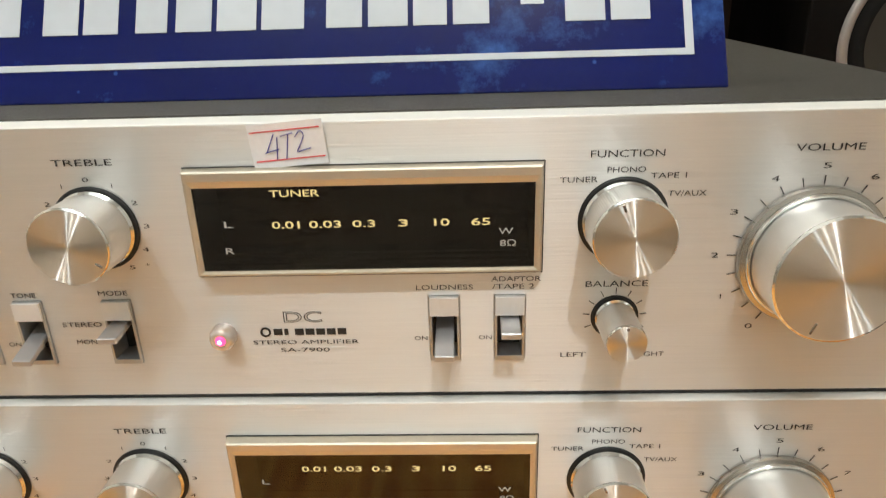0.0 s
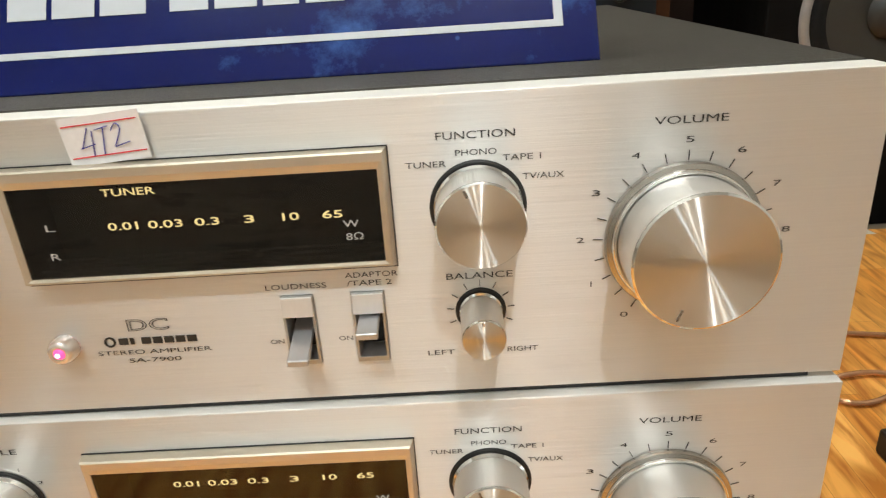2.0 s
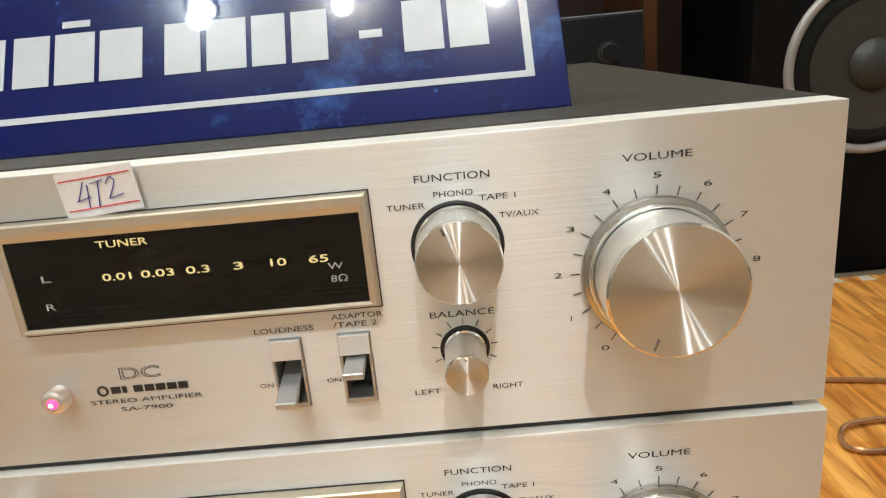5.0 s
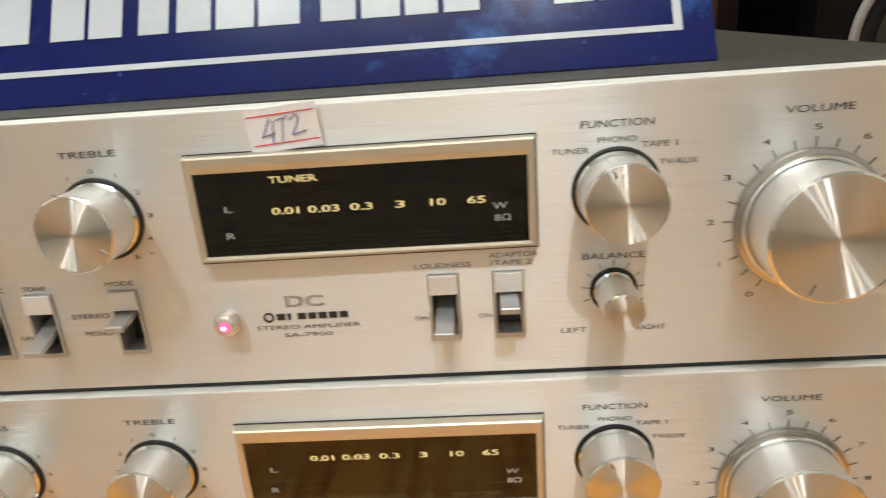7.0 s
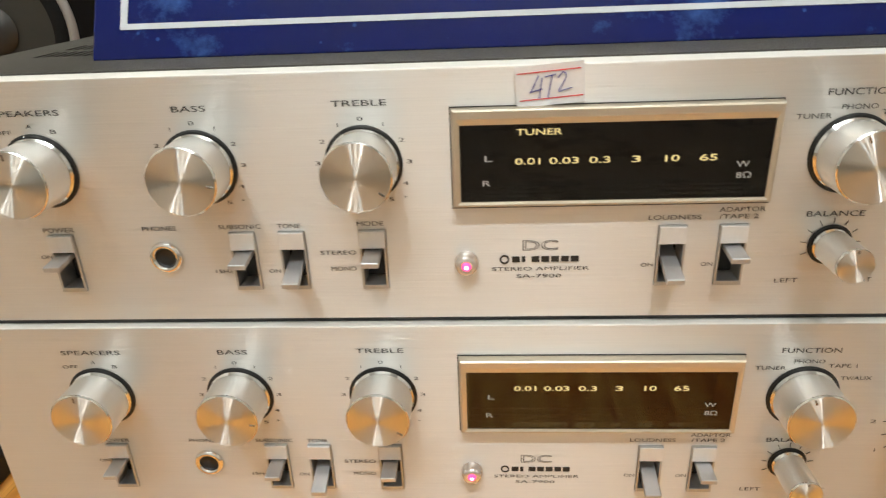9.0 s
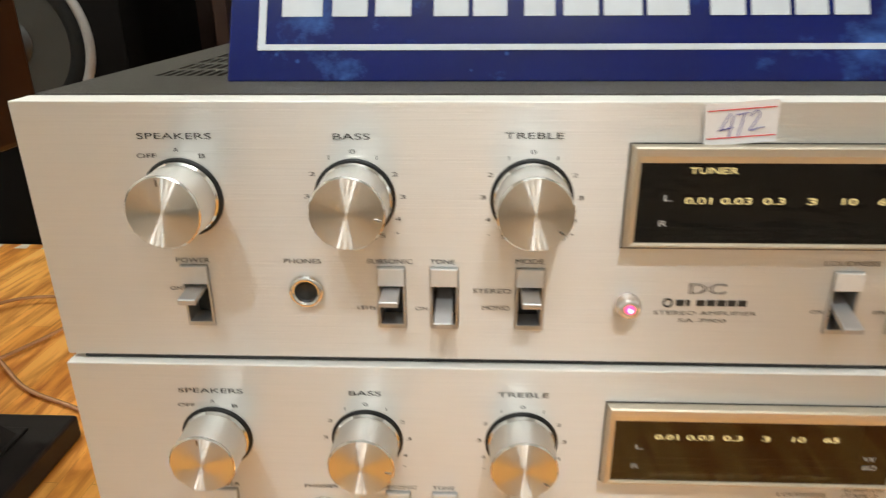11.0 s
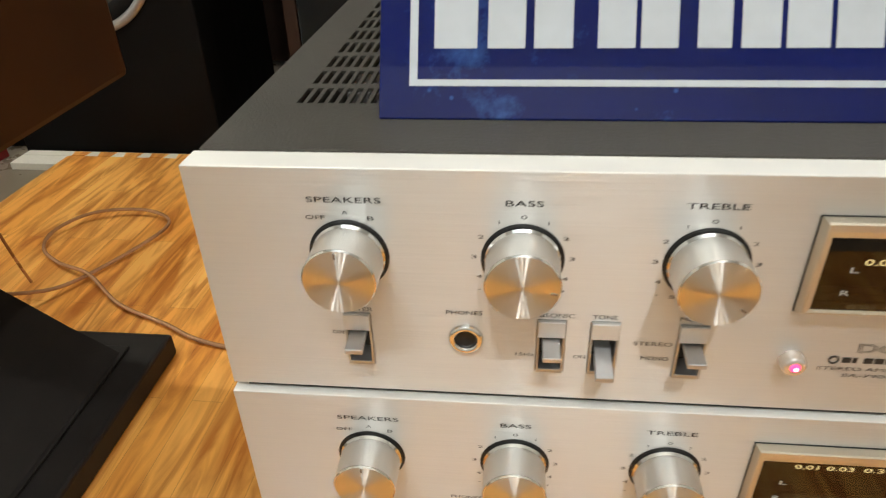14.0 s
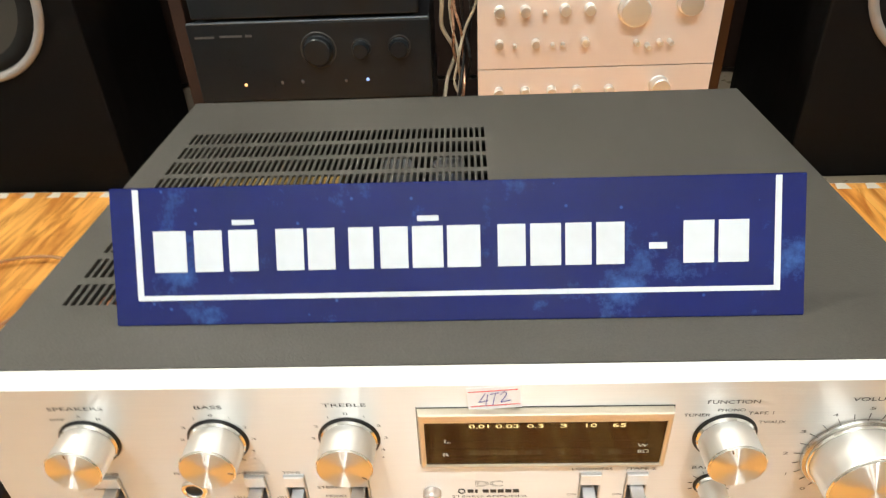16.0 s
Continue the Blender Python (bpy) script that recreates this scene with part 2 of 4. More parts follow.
def wood_mat():
    """Foam mat printed as slanting strips of orange-brown wood."""
    m = bpy.data.materials.new("wood_print_foam")
    m.use_nodes = True
    nt = m.node_tree
    b = nt.nodes["Principled BSDF"]
    tc = nt.nodes.new("ShaderNodeTexCoord")
    mp = nt.nodes.new("ShaderNodeMapping")
    mp.inputs["Rotation"].default_value = (0, 0, radians(90))
    nt.links.new(tc.outputs["Object"], mp.inputs[0])
    strips = nt.nodes.new("ShaderNodeTexBrick")
    strips.inputs["Scale"].default_value = 1.0
    strips.inputs["Brick Width"].default_value = 0.33
    strips.inputs["Row Height"].default_value = 0.036
    strips.inputs["Mortar Size"].default_value = 0.0004
    strips.inputs["Color1"].default_value = (0.95, 0.53, 0.15, 1)
    strips.inputs["Color2"].default_value = (0.82, 0.37, 0.075, 1)
    strips.inputs["Mortar"].default_value = (0.62, 0.28, 0.065, 1)
    nt.links.new(mp.outputs[0], strips.inputs["Vector"])
    mp2 = nt.nodes.new("ShaderNodeMapping")
    mp2.inputs["Scale"].default_value = (44, 5.5, 5)
    nt.links.new(tc.outputs["Object"], mp2.inputs[0])
    grain = nt.nodes.new("ShaderNodeTexNoise")
    grain.inputs["Scale"].default_value = 1.0
    grain.inputs["Detail"].default_value = 5
    grain.inputs["Distortion"].default_value = 1.2
    nt.links.new(mp2.outputs[0], grain.inputs["Vector"])
    rp = nt.nodes.new("ShaderNodeValToRGB")
    rp.color_ramp.elements[0].position, rp.color_ramp.elements[0].color = 0.36, (0.62, 0.40, 0.22, 1)
    rp.color_ramp.elements[1].position, rp.color_ramp.elements[1].color = 0.62, (1.15, 1.12, 1.05, 1)
    nt.links.new(grain.outputs[0], rp.inputs[0])
    mx = nt.nodes.new("ShaderNodeMix")
    mx.data_type, mx.blend_type = "RGBA", "MULTIPLY"
    mx.inputs[0].default_value = 1.0
    nt.links.new(strips.outputs[0], mx.inputs[6])
    nt.links.new(rp.outputs[0], mx.inputs[7])
    nt.links.new(mx.outputs[2], b.inputs["Base Color"])
    b.inputs["Roughness"].default_value = 0.42
    bp = nt.nodes.new("ShaderNodeBump")
    bp.inputs["Strength"].default_value = 0.15
    bp.inputs["Distance"].default_value = 0.001
    nt.links.new(grain.outputs[0], bp.inputs["Height"])
    nt.links.new(bp.outputs[0], b.inputs["Normal"])
    return m


def sign_print():
    """Glossy deep blue print; small scuffs and broken reflections painted in as paler blue smears."""
    m = material("glossy_blue_print", (0.0035, 0.0085, 0.088), 0.016, 0.0, (25, 90, 60), 0.006, 0.12, 14, 0.008, Specular_IOR_Level=0.36)
    nt = m.node_tree
    b = nt.nodes["Principled BSDF"]
    tc = nt.nodes.new("ShaderNodeTexCoord")
    smear = nt.nodes.new("ShaderNodeTexNoise")
    smear.inputs["Scale"].default_value, smear.inputs["Detail"].default_value, smear.inputs["Roughness"].default_value = 22, 8, 0.72
    nt.links.new(tc.outputs["Object"], smear.inputs["Vector"])
    cut = nt.nodes.new("ShaderNodeMapRange")
    cut.inputs["From Min"].default_value, cut.inputs["From Max"].default_value = 0.56, 0.76
    cut.inputs["To Max"].default_value = 0.85
    nt.links.new(smear.outputs[0], cut.inputs[0])
    dots = nt.nodes.new("ShaderNodeTexVoronoi")
    dots.inputs["Scale"].default_value = 95
    nt.links.new(tc.outputs["Object"], dots.inputs["Vector"])
    spot = nt.nodes.new("ShaderNodeMapRange")
    spot.inputs["From Min"].default_value, spot.inputs["From Max"].default_value = 0.085, 0.05
    spot.inputs["To Max"].default_value = 0.5
    nt.links.new(dots.outputs["Distance"], spot.inputs[0])
    top = nt.nodes.new("ShaderNodeMath")
    top.operation = "MAXIMUM"
    nt.links.new(cut.outputs[0], top.inputs[0])
    nt.links.new(spot.outputs[0], top.inputs[1])
    mix = nt.nodes.new("ShaderNodeMix")
    mix.data_type = "RGBA"
    mix.inputs[7].default_value = (0.05, 0.14, 0.42, 1)
    link = b.inputs["Base Color"].links[0]
    nt.links.new(link.from_socket, mix.inputs[6])
    nt.links.new(top.outputs[0], mix.inputs[0])
    nt.links.new(mix.outputs[2], b.inputs["Base Color"])
    return m


M["sign_blue"] = sign_print()
M["mat"] = wood_mat()


# ---- mesh helpers ----
def part(name, bm, mat, parent=None, label="", smooth=False):
    me = bpy.data.meshes.new(name)
    bm.normal_update()
    bm.to_mesh(me)
    bm.free()
    me.materials.append(M[mat])
    if smooth:
        me.shade_smooth()
    ob = new(name, me)
    if parent is not None:
        ob.parent = parent
    if label:
        ob["label"] = label
    return ob


def thing(name, label, category, at=(0, 0, 0), turn=0, group="", kind=""):
    ob = new(name)
    ob.matrix_basis = pose(*at, 0, 0, turn)
    ob.empty_display_size = 0.05
    return tagged(ob, label, category, group, kind)


def box(bm, x0, x1, y0, y1, z0, z1, bevel=0.0, segments=2):
    vs = [bm.verts.new(p) for p in ((x0, y0, z0), (x1, y0, z0), (x1, y1, z0), (x0, y1, z0), (x0, y0, z1), (x1, y0, z1), (x1, y1, z1), (x0, y1, z1))]
    fs = [bm.faces.new([vs[i] for i in f]) for f in ((0, 3, 2, 1), (4, 5, 6, 7), (0, 1, 5, 4), (1, 2, 6, 5), (2, 3, 7, 6), (3, 0, 4, 7))]
    if bevel:
        es = list({e for f in fs for e in f.edges})
        bmesh.ops.bevel(bm, geom=es, offset=bevel, segments=segments, affect="EDGES", profile=0.5)
    return bm


def boxes(*items, bevel=0.0):
    bm = bmesh.new()
    for it in items:
        box(bm, *it, bevel=bevel)
    return bm


def lathe(profile, n=48, cx=0.0, cz=0.0, bm=None, cap=True):
    """Turns a profile of (radius, y) round an axis along y through (cx, cz)."""
    bm = bm or bmesh.new()
    rings = []
    for r, y in profile:
        if r < 1e-6:
            rings.append([bm.verts.new((cx, y, cz))])
        else:
            rings.append([bm.verts.new((cx + r * math.cos(2 * math.pi * k / n), y, cz + r * math.sin(2 * math.pi * k / n))) for k in range(n)])
    for a, b in zip(rings, rings[1:]):
        for k in range(n):
            j = (k + 1) % n
            vs = [a[k % len(a)], a[j % len(a)], b[j % len(b)], b[k % len(b)]]
            vs = list(dict.fromkeys(vs))
            if len(vs) > 2:
                bm.faces.new(vs)
    bmesh.ops.recalc_face_normals(bm, faces=bm.faces)
    return bm


def sheet(a0, a1, b0, b1, holes, d0, d1, upright=True):
    """A plate with rectangular holes cut right through it. upright: in x and z, from y = d0 to d1; else in x and y, from z = d0 to d1."""
    aa = sorted({round(v, 6) for v in [a0, a1, *(h[0] for h in holes), *(h[1] for h in holes)]})
    bb = sorted({round(v, 6) for v in [b0, b1, *(h[2] for h in holes), *(h[3] for h in holes)]})
    open_cells = set()
    ai, bi = {v: i for i, v in enumerate(aa)}, {v: i for i, v in enumerate(bb)}
    for h in holes:
        for i in range(ai[round(h[0], 6)], ai[round(h[1], 6)]):
            for j in range(bi[round(h[2], 6)], bi[round(h[3], 6)]):
                open_cells.add((i, j))
    bm = bmesh.new()
    uv = bm.loops.layers.uv.new("flat")
    verts = {}

    def v(i, j, d):
        if (i, j, d) not in verts:
            verts[i, j, d] = bm.verts.new((aa[i], d, bb[j]) if upright else (aa[i], bb[j], d))
        return verts[i, j, d]

    na, nb = len(aa) - 1, len(bb) - 1
    solid = lambda i, j: 0 <= i < na and 0 <= j < nb and (i, j) not in open_cells
    for i in range(na):
        for j in range(nb):
            if not solid(i, j):
                continue
            bm.faces.new((v(i, j, d0), v(i + 1, j, d0), v(i + 1, j + 1, d0), v(i, j + 1, d0)))
            bm.faces.new((v(i, j, d1), v(i, j + 1, d1), v(i + 1, j + 1, d1), v(i + 1, j, d1)))
            for (di, dj), (p, q) in {(-1, 0): ((i, j), (i, j + 1)), (1, 0): ((i + 1, j + 1), (i + 1, j)), (0, -1): ((i + 1, j), (i, j)), (0, 1): ((i, j + 1), (i + 1, j + 1))}.items():
                if not solid(i + di, j + dj):
                    bm.faces.new((v(*p, d0), v(*q, d0), v(*q, d1), v(*p, d1)))
    bmesh.ops.recalc_face_normals(bm, faces=bm.faces)
    for f in bm.faces:
        for lp in f.loops:
            c = lp.vert.co
            lp[uv].uv = (c.x, c.z if upright else c.y)
    return bm


def bevelled(ob, width, angle=40, segments=2):
    md = ob.modifiers.new("edge", "BEVEL")
    md.width, md.segments, md.limit_method, md.angle_limit = width, segments, "ANGLE", radians(angle)
    return ob


def lettering(body, x, z, cap, parent, mat="ink", y=-0.0002, width=0.0, name="lettering", bold=-0.004, outline=0.0):
    """Printed words facing the front, centred on (x, z), with capitals of that height and the words of that width."""
    cu = bpy.data.curves.new(name, "FONT")
    cu.body, cu.align_x, cu.align_y = body, "CENTER", "CENTER"
    cu.size, cu.resolution_u, cu.offset = 1.0, 3, 0.0 if outline else bold * 0.6
    if outline:
        cu.fill_mode, cu.bevel_depth, cu.bevel_resolution = "NONE", outline, 0
    tmp = bpy.data.objects.new(name, cu)
    me = bpy.data.meshes.new_from_object(tmp)
    bpy.data.objects.remove(tmp)
    xs, ys = [v.co.x for v in me.vertices], [v.co.y for v in me.vertices]
    tall = cap / 0.69
    wide = width / (max(xs) - min(xs)) if width else tall * 1.5
    me.transform(Matrix.Translation((-(max(xs) + min(xs)) / 2, -0.0 if body in "-+." else -(max(ys) + min(ys)) / 2, 0)))
    me.transform(Matrix(((wide, 0, 0, x), (0, 0, -1e-4, y), (0, tall, 0, z), (0, 0, 0, 1))))
    me.materials.clear()
    me.materials.append(M[mat])
    ob = new(name, me)
    ob.parent = parent
    return ob


def tube(points, radius, n=8, closed=False, steps=10):
    """A round cable along a smooth curve through the points."""
    pts = [Vector(p) for p in points]
    path = []
    for i in range(len(pts) - 1):
        p0, p1, p2, p3 = pts[max(i - 1, 0)], pts[i], pts[i + 1], pts[min(i + 2, len(pts) - 1)]
        for k in range(steps):
            t = k / steps
            path.append(0.5 * ((2 * p1) + (p2 - p0) * t + (2 * p0 - 5 * p1 + 4 * p2 - p3) * t * t + (3 * p1 - p0 - 3 * p2 + p3) * t ** 3))
    path.append(pts[-1])
    bm = bmesh.new()
    rings = []
    for i, p in enumerate(path):
        d = (path[min(i + 1, len(path) - 1)] - path[max(i - 1, 0)]).normalized()
        side = d.cross(Vector((0, 0, 1)))
        side = side.normalized() if side.length > 1e-3 else Vector((1, 0, 0))
        up = side.cross(d)
        rings.append([bm.verts.new(p + radius * (math.cos(2 * math.pi * k / n) * side + math.sin(2 * math.pi * k / n) * up)) for k in range(n)])
    for a, b in zip(rings, rings[1:]):
        for k in range(n):
            bm.faces.new((a[k], a[(k + 1) % n], b[(k + 1) % n], b[k]))
    bm.faces.new(rings[0])
    bm.faces.new(rings[-1])
    bmesh.ops.recalc_face_normals(bm, faces=bm.faces)
    return bm


# ---- the room ----
def structure(name, bm, mat, label, category):
    ob = part(name, bm, mat)
    return tagged(ob, label, category, kind="structure")


MAT_EDGE = 0.970
structure("floor", boxes((-2.6, 2.6, -2.6, 1.75, -0.10, -0.016)), "tile", "pale glossy floor tiles under the foam mats", "floor")
structure("ceiling", boxes((-2.6, 2.6, -2.6, 1.75, CEILING, CEILING + 0.1)), "ceiling", "plain white painted ceiling with round lamps", "ceiling")
structure("wall_north", boxes((-2.6, 2.6, 1.65, 1.75, 0, CEILING)), "wall_dark", "dark brown panelled wall behind the equipment", "wall")
structure("wall_south", boxes((-2.6, 2.6, -2.7, -2.6, 0, CEILING)), "wall", "plain warm cream painted wall", "wall")
structure("wall_east", boxes((2.5, 2.6, -2.6, 1.65, 0, CEILING)), "wall", "plain warm cream painted wall", "wall")
structure("wall_west", boxes((-2.6, -2.5, -2.6, 1.65, 0, CEILING)), "wall", "plain warm cream painted wall", "wall")


def ceiling_lamp(x, y, colour, share):
    lamp = thing("ceiling_lamp", "round white ceiling downlight, switched on", "lamp", (x, y, CEILING), group="ceiling lamps")
    bm = bmesh.new()
    lathe([(0.060, 0.0), (0.060, -0.012), (0.046, -0.016), (0.039, -0.004)], 32, bm=bm)
    bm.transform(Matrix.Rotation(radians(90), 4, "X"))
    part("rim", bm, "ceiling", lamp, smooth=True)
    M["lamp_face"] = emitter("lamp_diffuser", colour, 12.0)
    bm = lathe([(0.038, -0.004), (0.025, -0.010), (0.0, -0.012)], 32)
    bm.transform(Matrix.Rotation(radians(90), 4, "X"))
    part("diffuser", bm, "lamp_face", lamp, "glowing round diffuser", smooth=True)
    data = bpy.data.lights.new("lamp_light", "POINT")
    data.energy, data.color, data.shadow_soft_size = LAMP_WATTS * share, colour, 0.036
    light = new("lamp_light", data)
    light.location = (x, y, CEILING - 0.09)
    return lamp


for lamp_values in LAMPS:
    ceiling_lamp(*lamp_values)


# ---- foam mats: one sheet with a toothed pale border strip at the back ----
def tooth_row(x0, x1, y, pitch, depth, z0, z1):
    """Trapezoid teeth that stick out to the back from a straight edge."""
    bm = bmesh.new()
    n = int((x1 - x0) / pitch)
    for k in range(n):
        a = x0 + k * pitch
        pts = [(a + 0.16 * pitch, y), (a + 0.64 * pitch, y), (a + 0.72 * pitch, y + depth), (a + 0.08 * pitch, y + depth)]
        lo = [bm.verts.new((px, py, z0)) for px, py in pts]
        hi = [bm.verts.new((px, py, z1)) for px, py in pts]
        bm.faces.new(hi)
        bm.faces.new(lo[::-1])
        for i in range(4):
            bm.faces.new((lo[i], lo[(i + 1) % 4], hi[(i + 1) % 4], hi[i]))
    bmesh.ops.recalc_face_normals(bm, faces=bm.faces)
    return bm


mats = tagged(part("foam_mat", boxes((-1.03, 1.40, -0.70, MAT_EDGE, -0.016, 0.0), bevel=0.002), "mat"), "orange-brown wood-print foam mats on the floor", "floor mat", kind="structure")
mats.rotation_euler.z = radians(-1.4)
part("tooth", tooth_row(-1.03, 1.40, MAT_EDGE, 0.056, 0.020, -0.016, 0.0), "mat", mats)
border = tagged(part("mat_border", boxes((-1.13, 1.40, MAT_EDGE + 0.0005, MAT_EDGE + 0.024, -0.0159, -0.0012), bevel=0.001), "white_edge"), "pale cream foam edging strip behind the wood-print mats", "floor mat", kind="structure")
border.rotation_euler.z = radians(-1.4)
part("tooth", boxes((-1.13, -1.032, 0.93, MAT_EDGE, -0.0159, -0.0012), bevel=0.001), "white_edge", border)


# ---- the amplifiers ----
TOP, DEEP, HALF, THICK = 0.0925, 0.306, 0.21, 0.0115
KNOBS = [(-0.160, 0.0621), (-0.105, 0.0621), (-0.0495, 0.0623), (0.105, 0.0620)]
VOLUME, BALANCE = (0.160, 0.050), (0.1045, 0.031)
SWITCHES = [(-0.160, "up"), (-0.0945, "up"), (-0.077, "down"), (-0.0488, "up"), (0.0527, "down"), (0.0727, "up")]
SW_LOW, SW_HIGH, SW_HALF = 0.0165, 0.0388, 0.0046
WINDOW = (-0.0205, 0.0820, 0.0465, 0.0800)
JACK = (-0.123, 0.0297)


def knob(amp, cx, cz, r, length, recess, mark=90.0, flange=0.0, knurl=0.000025, foot=0.985):
    """A turned knob: dark recess, bright back ring, knurled sleeve, spun face and a small pointer."""
    body = part("knob", bmesh.new(), "sleeve", amp)
    n = 220
    bm = bmesh.new()
    rings = []
    for rr, y, notch in ((r * foot, -0.0026, 0), (r * (foot + 0.015), -0.0034, 1), (r * 0.995, -length + 0.0016, 1), (r * 0.99, -length + 0.0009, 0)):
        rings.append([bm.verts.new(((rr - (knurl if notch and k % 2 else 0)) * math.cos(2 * math.pi * k / n), y, (rr - (knurl if notch and k % 2 else 0)) * math.sin(2 * math.pi * k / n))) for k in range(n)])
    for a, b in zip(rings, rings[1:]):
        for k in range(n):
            bm.faces.new((a[k], a[(k + 1) % n], b[(k + 1) % n], b[k]))
    bmesh.ops.recalc_face_normals(bm, faces=bm.faces)
    bm.to_mesh(body.data)
    bm.free()
    body.location = (cx, 0, cz)
    part("recess", lathe([(recess, -0.00025), (recess - 0.0006, -0.0006), (r * 0.7, -0.0006)], 64), "black", body, "black ring round the knob's foot", smooth=False)
    back = flange or r * 1.03
    if flange:
        part("flange", lathe([(back - 0.003, -0.0003), (back, -0.0003), (back, -0.0014), (back - 0.0003, -0.0020), (back - 0.0016, -0.0024)], 96), "flange", body, "satin grey flange")
        ring = [(back - 0.0016, -0.0023), (back - 0.0017, -0.0032), (back - 0.0021, -0.0037), (back - 0.0026, -0.0036), (back - 0.0029, -0.0030), (r * foot - 0.0004, -0.0026)]
    else:
        ring = [(r * 0.8, -0.0008), (back, -0.0008), (back, -0.0014), (back - 0.0008, -0.0022), (r * 0.97, -0.0027)]
    part("back_ring", lathe(ring, 64), "chrome", body, "bright chrome ring", smooth=bool(flange))
    part("rim", lathe([(r * 0.99, -length + 0.0010), (r * 0.995, -length + 0.0004), (r * 0.96, -length)], 64), "chrome", body, "polished edge")
    part("face", lathe([(r * 0.962, -length), (r * 0.5, -length - 0.00008), (0.0, -length - 0.00016)], 64), "turned", body, "spun aluminium face")
    bm = bmesh.new()
    box(bm, -0.00034, 0.00034, -0.0003, 0.0002, r * 0.72, r * 0.91, 0.00016, 1)
    bm.transform(Matrix.Rotation(radians(90 - mark), 4, "Y") @ Matrix.Translation((0, -length, 0)))
    part("pointer", bm, "notch", body, "small notch that points to the setting")
    return body


def lever_switch(amp, cx, state):
    """Upright slide-lever switch: metal frame, pale plate at the top, dark slot and a flat lever."""
    body = part("lever_switch", sheet(cx - SW_HALF, cx + SW_HALF, SW_LOW, SW_HIGH, [(cx - SW_HALF + 0.0008, cx + SW_HALF - 0.0008, SW_LOW + 0.0016, SW_HIGH - 0.0066)], -0.0008, 0.008), "switch_metal", amp)
    bevelled(body, 0.0002)
    part("plate", boxes((cx - SW_HALF + 0.0002, cx + SW_HALF - 0.0002, -0.0016, -0.00085, SW_HIGH - 0.0064, SW_HIGH - 0.0002), bevel=0.0002), "switch_light", body, "pale plain plate")
    part("slot", boxes((cx - SW_HALF, cx + SW_HALF, 0.0081, 0.0095, SW_LOW, SW_HIGH)), "black", body)
    z_in, z_out = (0.0316, 0.0296) if state == "up" else (0.0278, 0.0222)
    bm = bmesh.new()
    box(bm, -0.0027, 0.0027, -0.0098, 0.008, -0.0010, 0.0010, 0.00025, 1)
    for v in bm.verts:
        k = (0.008 - v.co.y) / 0.0178
        v.co.z += z_in + (z_out - z_in) * k
        v.co.x = cx + v.co.x * (1.0 + 0.12 * k)
    part("lever", bm, "lever", body, "flat metal lever, set " + state)
    return body


